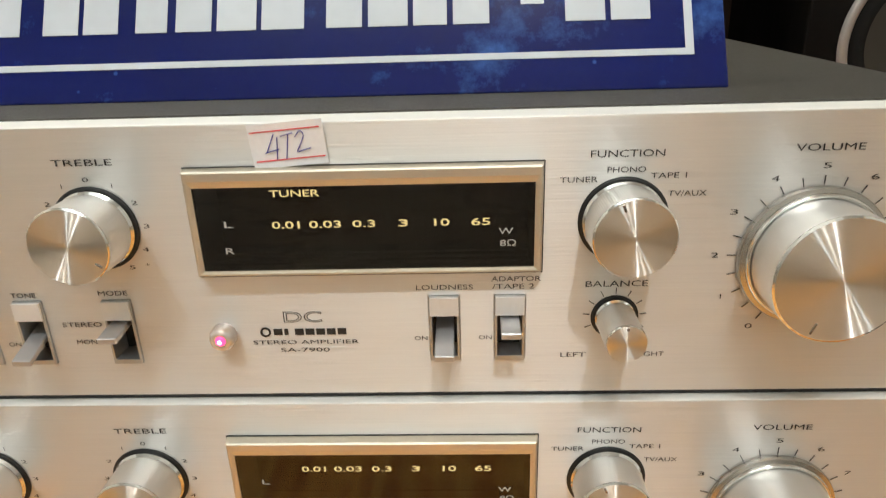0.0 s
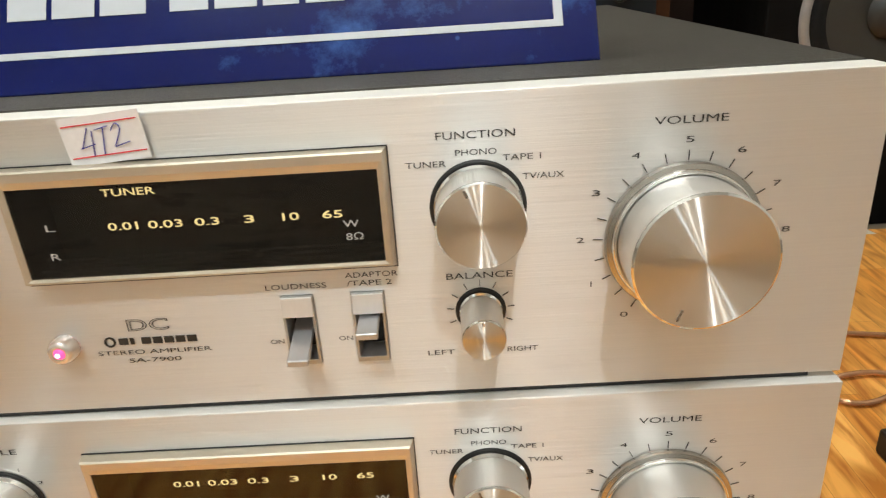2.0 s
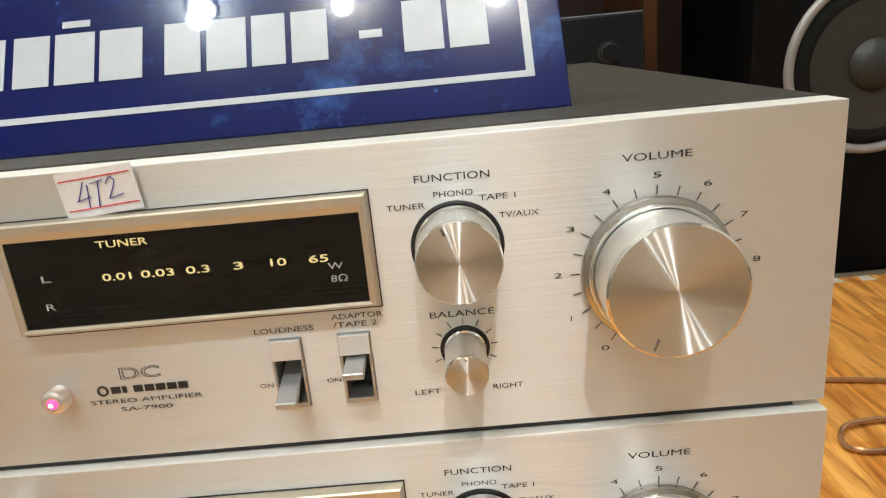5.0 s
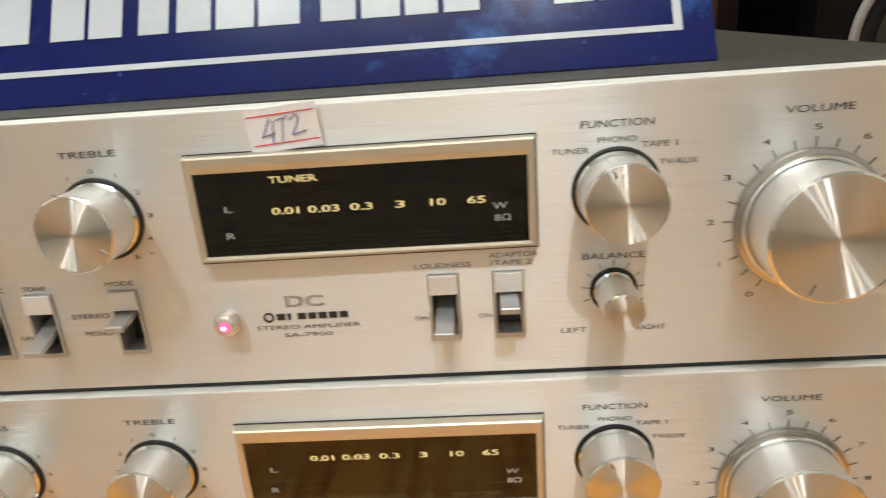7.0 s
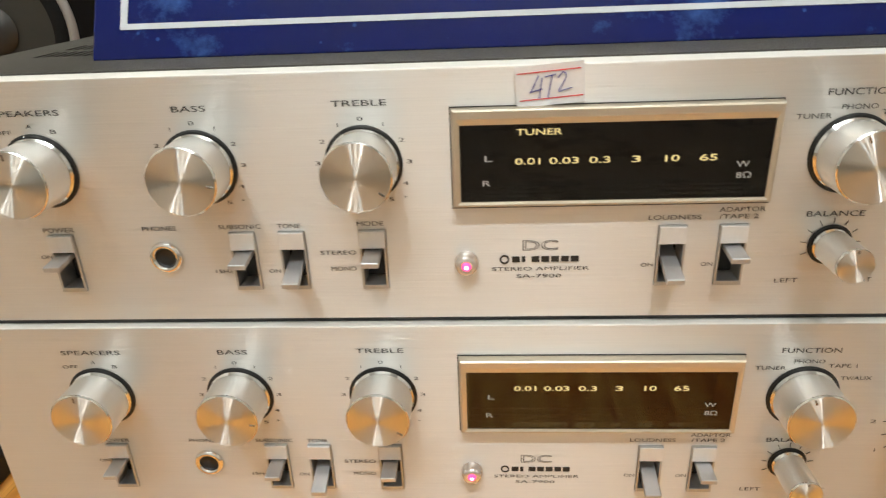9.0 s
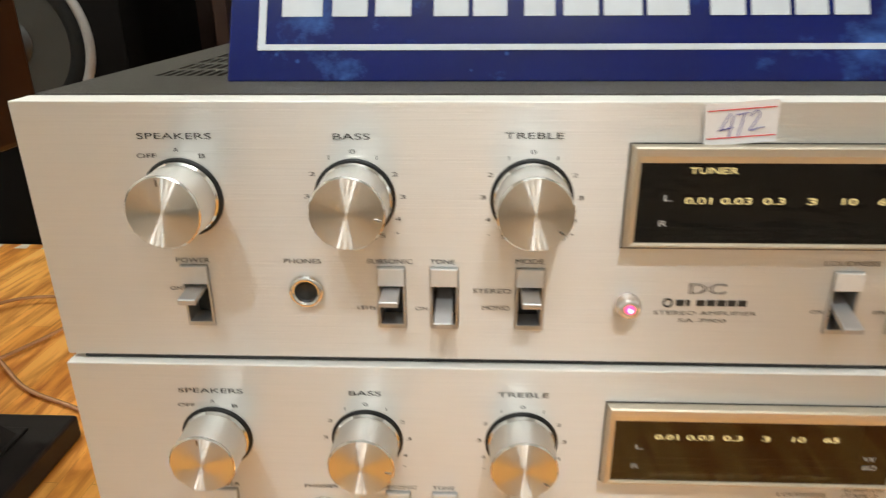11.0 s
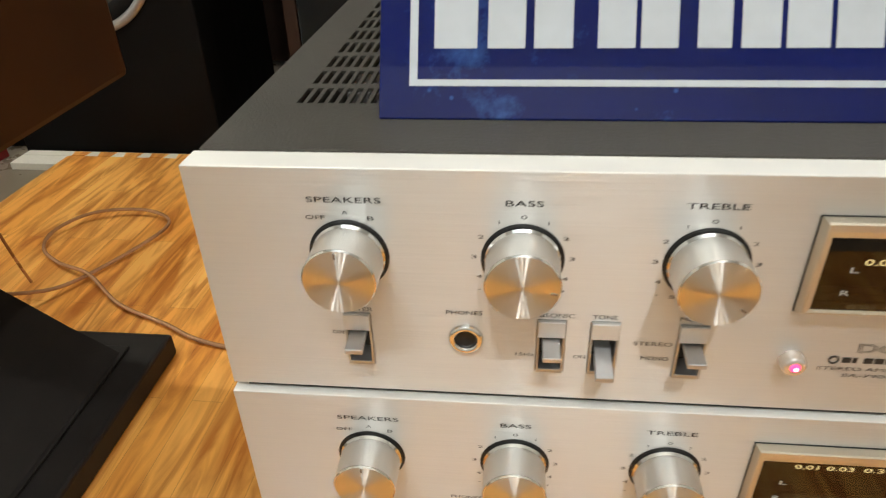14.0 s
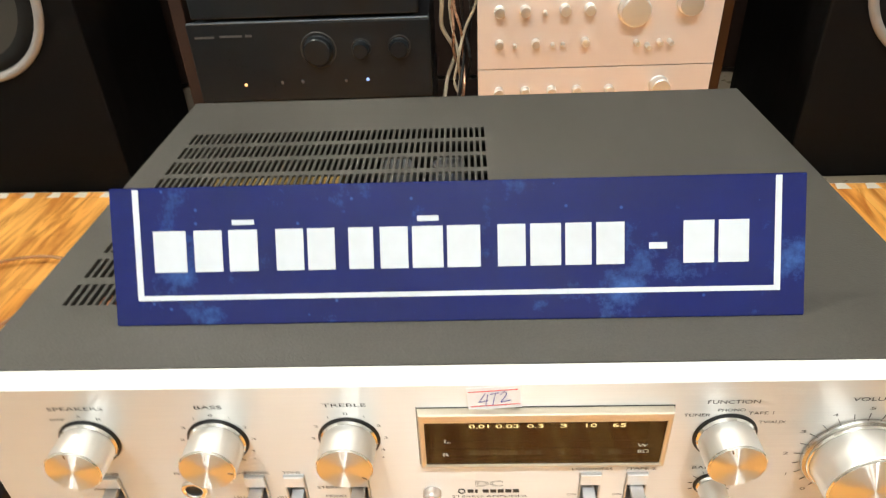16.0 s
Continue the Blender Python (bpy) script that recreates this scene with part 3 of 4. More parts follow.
def amplifier(name, label, at, indicator):
    amp = thing(name, label, "amplifier", at, group="stacked amplifiers")
    window_hole = (WINDOW[0] + 0.001, WINDOW[1] - 0.001, WINDOW[2] + 0.001, WINDOW[3] - 0.001)
    holes = [window_hole, *((cx - SW_HALF, cx + SW_HALF, SW_LOW, SW_HIGH) for cx, _ in SWITCHES)]
    holes.append((JACK[0] - 0.003, JACK[0] + 0.003, JACK[1] - 0.003, JACK[1] + 0.003))
    panel = part("front_panel", sheet(-HALF, HALF, 0.0042, TOP, holes, 0.0, THICK), "panel", amp, "brushed aluminium front panel")
    panel.data.materials.append(M["panel_edge"])
    for f in panel.data.polygons:
        if abs(f.normal.y) < 0.5 and (f.center.z > TOP - 0.0001 or abs(f.center.x) > HALF - 0.0001 or f.center.z < 0.0043):
            f.material_index = 1
    bevelled(panel, 0.0004)
    # case
    part("chassis", boxes((-0.203, 0.203, THICK + 0.0002, DEEP - 0.002, 0.0050, 0.0064), (-0.203, -0.2016, THICK + 0.0002, DEEP - 0.002, 0.0064, 0.0905), (0.2016, 0.203, THICK + 0.0002, DEEP - 0.002, 0.0064, 0.0905), (-0.2016, 0.2016, DEEP - 0.0035, DEEP - 0.002, 0.0064, 0.0905)), "chassis", amp)
    vent_holes = []
    rows, per_row = 9, 52
    for r in range(rows):
        y0 = 0.0540 + r * 0.0220
        for k in range(per_row):
            x0 = -0.1885 + k * 0.003935
            vent_holes.append((x0, x0 + 0.0023, y0, y0 + 0.0165))
    cover = part("top_cover", sheet(-0.2080, 0.2080, THICK + 0.0001, DEEP, vent_holes, 0.0916, 0.0930, upright=False), "cover", amp, "grey-brown steel cover with rows of slots")
    for sx in (-0.2080, 0.2067):
        part("side_cover", boxes((sx, sx + 0.0013, THICK + 0.0001, DEEP, 0.012, 0.0915)), "cover", amp)
    for fx in (-0.16, 0.16):
        for fy in (0.05, 0.25):
            bm = lathe([(0.0, 0.0), (0.011, 0.0), (0.0125, 0.001), (0.0125, 0.0024), (0.0, 0.0024)], 24)
            bm.transform(pose(fx, fy, 0.0049, -90, 0, 0))
            part("foot", bm, "rubber", amp)
    # shade in the gap below the panel, built as a black strip
    part("gap_shade", boxes((-0.205, 0.2015, 0.0016, 0.0112, 0.0021, 0.0041)), "black", amp, "black strip standing for the shade in the gap under the front panel")
    # inside, seen through the slots
    part("circuit_board", boxes((-0.195, 0.195, 0.03, 0.298, 0.016, 0.018)), "board", amp)
    fins = bmesh.new()
    box(fins, -0.178, 0.010, 0.098, 0.101, 0.018, 0.084)
    for k in range(46):
        fx = -0.177 + k * 0.00405
        box(fins, fx, fx + 0.0011, 0.084, 0.098, 0.020, 0.086)
        box(fins, fx, fx + 0.0011, 0.101, 0.110, 0.020, 0.0885)
    part("heat_sink", fins, "can", amp, "finned aluminium heat sink")
    cans = [(-0.045, 0.178, 0.018), (-0.005, 0.178, 0.017), (-0.045, 0.222, 0.012), (-0.010, 0.222, 0.012)]
    for cx, cy, cr in cans:
        bm = lathe([(0.0, 0.0), (cr, 0.0), (cr, 0.056), (cr * 0.9, 0.060), (0.0, 0.060)], 28)
        bm.transform(pose(cx, cy, 0.018, 90, 0, 0) @ Matrix.Diagonal((1, 1, -1, 1)))
        bmesh.ops.recalc_face_normals(bm, faces=bm.faces)
        part("capacitor", bm, "can", amp, "round grey capacitor")
    part("transformer", boxes((-0.170, -0.082, 0.176, 0.226, 0.018, 0.074), (-0.160, -0.092, 0.170, 0.232, 0.026, 0.066), bevel=0.003), "gold_part", amp, "dull brass transformer")
    part("relay", boxes((-0.14, -0.09, 0.130, 0.148, 0.018, 0.070), bevel=0.002), "gold_part", amp)
    for k, (px, py) in enumerate([(-0.182, 0.056), (-0.172, 0.058), (-0.184, 0.078), (-0.176, 0.10), (-0.165, 0.12), (-0.182, 0.125), (-0.184, 0.146), (-0.172, 0.148), (-0.064, 0.140), (-0.058, 0.150)]):
        part("component", boxes((px - 0.003, px + 0.003, py - 0.006, py + 0.006, 0.018, 0.076), bevel=0.001), "orange_part" if k < 8 else "red_ink", amp)
    # controls
    for cx, cz in KNOBS:
        knob(amp, cx, cz, 0.0115, 0.0158, 0.0130, mark={-0.160: 92, -0.105: -10, -0.0495: -35, 0.105: 112}[cx])
    knob(amp, *VOLUME, 0.0186, 0.0185, 0.0211, mark=-112, flange=0.0213, knurl=0.0, foot=0.965)
    knob(amp, *BALANCE, 0.0059, 0.0174, 0.0072, mark=90)
    for cx, state in SWITCHES:
        lever_switch(amp, cx, state)
    jack = part("headphone_jack", lathe([(0.0037, 0.003), (0.0037, -0.0010), (0.0042, -0.0017), (0.0052, -0.0016), (0.0058, -0.0010), (0.0060, -0.0001)], 40, *JACK), "chrome", amp, "chrome headphone socket", smooth=True)
    # black disc near the mouth stands for the dark of the hole
    part("socket_shade", lathe([(0.0038, -0.0011), (0.0032, -0.0004), (0.0, 0.0002)], 32, *JACK), "black", jack, "black disc for the darkness inside the socket")
    pilot = part("pilot_lamp", lathe([(0.0042, -0.0001), (0.0042, -0.0020), (0.0036, -0.0038), (0.0027, -0.0046), (0.0016, -0.0042)], 32, -0.0165, 0.0262), "led_cup", amp, "pale pilot lamp cup", smooth=True)
    part("bulb", lathe([(0.0017, -0.0042), (0.0012, -0.0049), (0.0, -0.0051)], 24, -0.0165, 0.0262), "led", pilot, "glowing red pilot light", smooth=True)
    part("bulb_core", lathe([(0.0007, -0.0051), (0.0005, -0.0054), (0.0, -0.0055)], 16, -0.0165, 0.0262), "led_core", pilot, "bright core of the pilot light", smooth=True)
    # meter window
    x0, x1, z0, z1 = WINDOW
    gx0, gx1, gz0, gz1 = x0 + 0.0028, x1 - 0.0026, z0 + 0.0029, z1 - 0.0050
    bm = bmesh.new()
    loops = []
    for (ax0, ax1, az0, az1), d in (((x0, x1, z0, z1), 0.0030), ((x0, x1, z0, z1), -0.0004), ((x0 + 0.0006, x1 - 0.0006, z0 + 0.0013, z1 - 0.0002), -0.0036), ((x0 + 0.0010, x1 - 0.0010, z0 + 0.0016, z1 - 0.0007), -0.0041), ((x0 + 0.0016, x1 - 0.0016, z0 + 0.0021, z1 - 0.0030), -0.0041),
                                    ((gx0, gx1, gz0, gz1), -0.0037), ((gx0, gx1, gz0, gz1), -0.0024)):
        loops.append([bm.verts.new(q) for q in ((ax0, d, az0), (ax1, d, az0), (ax1, d, az1), (ax0, d, az1))])
    for la, lb in zip(loops, loops[1:]):
        for i in range(4):
            bm.faces.new((la[i], la[(i + 1) % 4], lb[(i + 1) % 4], lb[i]))
    bmesh.ops.recalc_face_normals(bm, faces=bm.faces)
    bezel = part("meter_window", bm, "bezel", amp, "champagne-coloured metal frame round a smoked meter window")
    # shadow line where frame meets panel, built as a thin black strip
    part("joint_shade", sheet(x0 - 0.0003, x1 + 0.0003, z0 - 0.0003, z1 + 0.0003, [(x0 - 0.00005, x1 + 0.00005, z0 - 0.00005, z1 + 0.00005)], -0.0004, 0.0010), "black", bezel, "thin black strip for the shade in the joint")
    pane = part("pane", boxes((gx0 + 0.00002, gx1 - 0.00002, -0.0034, -0.0030, gz0 + 0.00002, gz1 - 0.00002)), "glass", bezel, "smoked glass pane")
    pane.visible_shadow = False
    w = 0.0004
    part("display_box", boxes((gx0, gx1, 0.0135, 0.0143, gz0, gz1), (gx0, gx1, -0.0028, 0.0134, gz1 - w, gz1), (gx0, gx0 + w, -0.0028, 0.0134, gz0, gz1 - w), (gx1 - w, gx1, -0.0028, 0.0134, gz0, gz1 - w)), "reflection_brown", bezel)
    ledge = boxes((gx0 + w + 0.0001, gx1 - w - 0.0001, -0.0028, 0.0133, gz0 - 0.001, gz0 + 0.0002))
    for v in ledge.verts:
        if v.co.z > gz0:
            v.co.z += (v.co.y + 0.0028) * 0.07
    part("ledge", ledge, "gloss_black", bezel, "sloping gloss black ledge behind the glass")
    # horizontal reflections low in the display, built as three thin strips
    for k in range(3):
        ry = 0.0005 + k * 0.0036
        part("reflection_strip", boxes((gx0 + w + 0.0002, gx1 - w - 0.0002, ry, ry + 0.0009, gz0 + 0.0002, gz0 + 0.0009 + 0.0002 * k)), "gloss_black", bezel)
    for text, tx, tw in (("0.01", 0.0047, 0.0086), ("0.03", 0.0168, 0.0098), ("0.3", 0.0287, 0.0070), ("3", 0.0407, 0.0030), ("10", 0.0525, 0.0047), ("65", 0.0643, 0.0057)):
        lettering(text, tx, 0.0595, 0.0022, bezel, "glow", 0.0081, tw, "lit_figure", 0.016)
    if indicator:
        lettering("TUNER", 0.0084, 0.0695, 0.0021, bezel, "glow", 0.0081, 0.0152, "lit_word", 0.01)
    for text, tx, tz, tw in (("L", -0.0085, 0.0640, 0.0026), ("R", -0.0092, 0.0558, 0.0026), ("W", 0.0712, 0.0606, 0.0042), ("8Ω", 0.0718, 0.0570, 0.0046)):
        lettering(text, tx, tz, 0.0019, bezel, "pale_print", -0.0036, tw, bold=0.0)
    # printed words
    for text, tx, tz, cap, tw in (
        ("SPEAKERS", -0.160, 0.0819, 0.0019, 0.0232), ("BASS", -0.105, 0.0819, 0.0019, 0.0113), ("TREBLE", -0.0495, 0.0823, 0.0019, 0.0178), ("FUNCTION", 0.105, 0.0816, 0.0020, 0.0204), ("VOLUME", 0.160, 0.0822, 0.0020, 0.0188),
        ("OFF", -0.1695, 0.0757, 0.0014, 0.0062), ("A", -0.160, 0.0776, 0.0013, 0.0018), ("B", -0.1520, 0.0757, 0.0014, 0.0020),
        ("PHONO", 0.105, 0.0770, 0.0016, 0.0107), ("TUNER", 0.0918, 0.0743, 0.0016, 0.0106), ("TAPE 1", 0.1168, 0.0751, 0.0016, 0.0100), ("TV/AUX", 0.1224, 0.0698, 0.0016, 0.0108),
        ("POWER", -0.160, 0.0406, 0.0016, 0.0113), ("PHONES", -0.1235, 0.0406, 0.0016, 0.0122), ("SUBSONIC", -0.0948, 0.0408, 0.0016, 0.0150), ("TONE", -0.0775, 0.0408, 0.0016, 0.0080), ("MODE", -0.0492, 0.0412, 0.0016, 0.0092),
        ("ON", -0.1672, 0.0303, 0.0014, 0.0040), ("15Hz", -0.1030, 0.0238, 0.0014, 0.0062), ("ON", -0.0846, 0.0237, 0.0014, 0.0040), ("STEREO", -0.0612, 0.0305, 0.0016, 0.0126), ("MONO", -0.0598, 0.0243, 0.0016, 0.0090),
        ("LOUDNESS", 0.0530, 0.0416, 0.0016, 0.0172), ("ADAPTOR", 0.0745, 0.0441, 0.0016, 0.0148), ("/TAPE 2", 0.0737, 0.0416, 0.0016, 0.0126), ("ON", 0.0452, 0.0243, 0.0014, 0.0040), ("ON", 0.0652, 0.0243, 0.0014, 0.0040),
        ("BALANCE", 0.1045, 0.0420, 0.0019, 0.0185), ("LEFT", 0.0925, 0.0178, 0.0016, 0.0078), ("RIGHT", 0.1162, 0.0178, 0.0016, 0.0088),
    ):
        lettering(text, tx, tz, cap, panel, width=tw)
    for k in range(11):
        a = radians(237.5 - k * 29.5)
        lettering(str(k), VOLUME[0] + 0.0277 * math.cos(a), VOLUME[1] + 0.0270 * math.sin(a), 0.0016, panel, width=0.0042 if k == 10 else 0.0 if k == 1 else 0.0022, name="scale_figure")
    for cx in (-0.105, -0.0495):
        for k in range(-5, 6):
            a = radians(90 - k * 29.3)
            lettering(str(abs(k)), cx + 0.0152 * math.cos(a), 0.0623 + 0.0150 * math.sin(a), 0.0013, panel, width=0.0 if abs(k) == 1 else 0.0018, name="scale_figure")
        lettering("-", cx - 0.0132, 0.0505, 0.0013, panel, width=0.0010)
        lettering("+", cx + 0.0132, 0.0505, 0.0013, panel, width=0.0012)
    for (ox, oz), inner, outer, half, angles in ((VOLUME, 0.0216, 0.0242, 0.00012, [237.5 - k * 14.75 for k in range(21)]), (BALANCE, 0.0076, 0.0096, 0.0001, [90 + (k - 4) * 28 for k in range(9)])):
        for a in angles:
            bm = boxes((inner, outer, -0.0003, -0.0001, -half, half))
            bm.transform(Matrix.Translation((ox, 0, oz)) @ Matrix.Rotation(-radians(a), 4, "Y"))
            part("scale_mark", bm, "ink", panel)
    lettering("DC", 0.0088, 0.0322, 0.0036, panel, width=0.0120, outline=0.016, name="outlined_letters")
    lettering("STEREO AMPLIFIER", 0.0090, 0.0234, 0.0014, panel, width=0.0335)
    lettering("SA-7900", 0.0085, 0.0206, 0.0014, panel, width=0.0155)
    # maker's mark as plain shapes: a split ring and seven blocks
    for k in range(7):
        bx = -0.0008 + k * 0.00335
        part("mark_block", boxes((bx, bx + (0.0027 if k != 1 else 0.0012), -0.0003, -0.0001, 0.0260, 0.0281)), "ink", panel)
    part("mark_ring", lathe([(0.0017, -0.0001), (0.0017, -0.0003), (0.0011, -0.0003), (0.0011, -0.0001)], 20, -0.0034, 0.0270), "ink", panel)
    return amp


BASE_UP, BASE_LOW = FLOOR_TO_PANEL, FLOOR_TO_PANEL - PITCH
upper_amp = amplifier("stereo_amplifier", "silver stereo amplifier, top of two, with a lit tuner meter", (0, 0, BASE_UP), True)
lower_amp = amplifier("stereo_amplifier", "silver stereo amplifier under its twin, meter lit", (0, -0.0024, BASE_LOW), False)


# ---- what carries the stack ----
def low_stand(x0, x1, y0, y1, height, label):
    st = thing("low_stand", label, "stand", ((x0 + x1) / 2, (y0 + y1) / 2, 0))
    hx, hy = (x1 - x0) / 2, (y1 - y0) / 2
    part("top_board", boxes((-hx, hx, -hy, hy, height - 0.02, height), bevel=0.002), "dark_wood", st)
    for sx in (-1, 1):
        part("side_board", boxes((min(sx * hx, sx * (hx - 0.02)), max(sx * hx, sx * (hx - 0.02)), -hy, hy, 0, height - 0.0201), bevel=0.002), "dark_wood", st)
    part("back_board", boxes((-hx + 0.021, hx - 0.021, hy - 0.012, hy, 0, height - 0.0201)), "dark_wood", st)
    return st


low_stand(-0.19, 0.19, 0.025, 0.305, BASE_LOW + 0.0024, "dark wooden stand under the two amplifiers")


# ---- price label on the upper amplifier ----
label = thing("price_label", "small white paper label with red rules and handwriting", "label", (0.0107, -0.0011, BASE_UP + 0.0862))
label.rotation_euler = (radians(2), radians(-4.5), 0)
part("paper", boxes((-0.0106, 0.0106, -0.0001, 0.0001, -0.0060, 0.0066)), "paper", label)
part("red_rule", boxes((-0.0100, 0.0096, -0.0003, -0.0001, 0.0043, 0.0046)), "red_ink", label)
part("red_rule", boxes((-0.0096, 0.0100, -0.0003, -0.0001, -0.0040, -0.0037)), "red_ink", label)


def stroke(points, parent, y=-0.0004, r=0.00015):
    bm = tube([(px * 1.12, y, pz * 1.22 + 0.0005) for px, pz in points], r, 6, steps=6)
    return part("pen_stroke", bm, "pen", parent)


stroke([(-0.0030, 0.0025), (-0.0052, -0.0012), (-0.0056, -0.0016), (-0.0022, -0.0010)], label)
stroke([(-0.0022, 0.0018), (-0.0032, -0.0034)], label)
stroke([(-0.0014, 0.0019), (0.0018, 0.0024)], label)
stroke([(0.0006, 0.0022), (-0.0008, -0.0034)], label)
stroke([(0.0022, 0.0014), (0.0036, 0.0027), (0.0044, 0.0016), (0.0030, -0.0008), (0.0022, -0.0020), (0.0036, -0.0018), (0.0058, -0.0014)], label)


# ---- blue sign that leans back on the upper amplifier ----
LEAN_BACK, SIGN_HIGH = 28.6, 0.061
sign = thing("shop_sign", "glossy blue sign board with white lettering, leaning on the amplifier's cover", "sign", (-0.005, 0.0380, BASE_UP + 0.0932))
board = part("board", boxes((-0.150, 0.150, 0.0, 0.0035, 0.0, SIGN_HIGH), bevel=0.0006), "sign_blue", sign, "glossy deep blue board")
board.rotation_euler = (radians(-LEAN_BACK), 0, 0)
part("border_line", boxes((-0.1395, 0.1395, -0.0003, -0.0001, 0.0112, 0.0134)), "sign_white", board, "white border line")
part("border_line", boxes((-0.1395, -0.1368, -0.0003, -0.0001, 0.0134, SIGN_HIGH - 0.0008)), "sign_white", board)
part("border_line", boxes((0.1368, 0.1395, -0.0003, -0.0001, 0.0134, SIGN_HIGH - 0.0008)), "sign_white", board)
BARS = [(-0.1290, 0.0145), (-0.1120, 0.0125), (-0.0965, 0.0128), (-0.0760, 0.0122), (-0.0622, 0.0120), (-0.0448, 0.0108), (-0.0304, 0.0122), (-0.0158, 0.0134), (-0.0002, 0.0144),
        (0.0204, 0.0120), (0.0350, 0.0132), (0.0490, 0.0112), (0.0626, 0.0120), (0.1000, 0.0130), (0.1147, 0.0128)]
for bx, bw in BARS:
    part("letter_bar", boxes((bx + 0.005 - bw / 2, bx + 0.005 + bw / 2, -0.0003, -0.0001, 0.0237, 0.0419), bevel=0.00005), "sign_white", board)
part("letter_bar", boxes((0.0840, 0.0916, -0.0003, -0.0001, 0.0300, 0.0328)), "sign_white", board)
part("letter_bar", boxes((-0.0960, -0.0862, -0.0003, -0.0001, 0.0440, 0.0462)), "sign_white", board)
part("letter_bar", boxes((-0.0152, -0.0058, -0.0003, -0.0001, 0.0440, 0.0464)), "sign_white", board)
prop = boxes((-0.02, 0.02, 0.0, 0.0025, 0.0, 0.043), bevel=0.0005)
prop.transform(pose(0, 0.0560, 0.0, 28, 0, 0) @ pose(0, 0, 0, -8, 0, 0))
part("prop_leg", prop, "sign_blue", sign, "plain folding leg behind the board")


# ---- bookshelf speakers on stands beside the amplifiers ----
def speaker_on_stand(side, back):
    stand = thing("speaker_stand", "black speaker stand with a flared pillar and a broad foot plate", "stand", (side * 0.70, back - 0.155, 0), group="speaker stands")
    part("foot_plate", boxes((-0.188, 0.188, -0.155, 0.155, 0.0, 0.030), bevel=0.004), "stand_black", stand)
    part("plate_inset", boxes((-0.150, 0.150, -0.125, 0.125, 0.0302, 0.034), bevel=0.0015), "stand_black", stand)
    bm = bmesh.new()
    rings = []
    for z, hx, hy in ((0.0342, 0.185, 0.112), (0.075, 0.140, 0.106), (0.12, 0.095, 0.100), (0.17, 0.058, 0.085), (0.23, 0.042, 0.070), (0.330, 0.040, 0.065)):
        hx0 = min(hx, 0.125)
        rings.append([bm.verts.new((side * q, r, z)) for q, r in ((-hx + 0.04, -hy), (hx0 + 0.04, -hy), (hx0 + 0.04, hy), (-hx + 0.04, hy))])
    for ra, rb in zip(rings, rings[1:]):
        for i in range(4):
            bm.faces.new((ra[i], ra[(i + 1) % 4], rb[(i + 1) % 4], rb[i]))
    bm.faces.new(rings[0])
    bm.faces.new(rings[-1])
    bmesh.ops.recalc_face_normals(bm, faces=bm.faces)
    part("pillar", bm, "stand_black", stand)
    part("top_plate", boxes((-0.150, 0.150, -0.11, 0.115, 0.3302, 0.350), bevel=0.005), "black_metal", stand)
    sp = thing("bookshelf_speaker", "brown wooden bookshelf loudspeaker on a black stand", "loudspeaker", (side * (0.655 if side < 0 else 0.676), 0.275, 0.3502), group="bookshelf speakers")
    part("cabinet", boxes((-0.187, 0.187, -0.135, 0.137, 0.0, 0.46), bevel=0.006), "walnut", sp)
    part("grille", boxes((-0.175, 0.175, -0.151, -0.1352, 0.012, 0.448), bevel=0.005), "surround", sp, "black cloth grille")
    return sp


speaker_on_stand(-1, 0.420)
speaker_on_stand(1, 0.385)


# ---- tall black speakers behind ----
def tower(x, y, ring_x, ring_up, name="floor_speaker"):
    t = thing(name, "tall black loudspeaker with a pale-ringed grey woofer", "loudspeaker", (x, y, -0.016), group="tall speakers")
    part("cabinet", boxes((-0.215, 0.215, 0.0, 0.36, 0.0, 1.05), bevel=0.004), "black_lacquer", t)
    cx, cz = ring_x - x, FLOOR_TO_PANEL + ring_up + 0.016
    wf = part("woofer_cone", lathe([(0.1148, -0.0050), (0.0861, -0.0035), (0.0574, -0.0020), (0.0421, -0.0012)], 64, cx, cz), "cone", t, "grey paper cone", smooth=True)
    part("chrome_ring", lathe([(0.1397, -0.0005), (0.1416, -0.007), (0.1493, -0.010), (0.1560, -0.007), (0.1569, -0.0005)], 72, cx, cz), "ring", wf, "pale grey metal ring", smooth=True)
    part("surround", lathe([(0.1397, -0.0006), (0.1340, -0.006), (0.1244, -0.009), (0.1158, -0.006), (0.1120, -0.0045)], 64, cx, cz), "surround", wf, "black rolled surround", smooth=True)
    part("dust_cap", lathe([(0.0440, -0.004), (0.0383, -0.014), (0.0249, -0.022), (0.0000, -0.026)], 48, cx, cz), "dome", wf, "domed grey dust cap", smooth=True)
    return t


tower(-0.905, 1.03, -0.902, 0.026)
tower(0.858, 1.03, 0.855, 0.0105)


# made-up cabinet, added to keep the far left dark
def dark_cabinet(x, y):
    c = thing("filler_cabinet", "added plain dark filler cabinet beside the tall black speaker", "cabinet", (x, y, -0.016))
    part("body", boxes((-0.22, 0.22, 0.0202, 0.38, 0.0, 1.1), bevel=0.004), "black_lacquer", c)
    for sx in (-1, 1):
        d = part("door", boxes((min(sx * 0.002, sx * 0.218), max(sx * 0.002, sx * 0.218), 0.0, 0.020, 0.04, 1.09), bevel=0.003), "black_lacquer", c)
        part("handle", boxes((sx * 0.03 - 0.005, sx * 0.03 + 0.005, -0.016, -0.0002, 0.55, 0.67), bevel=0.002), "chassis", d)
    return c


dark_cabinet(-1.37, 1.05)


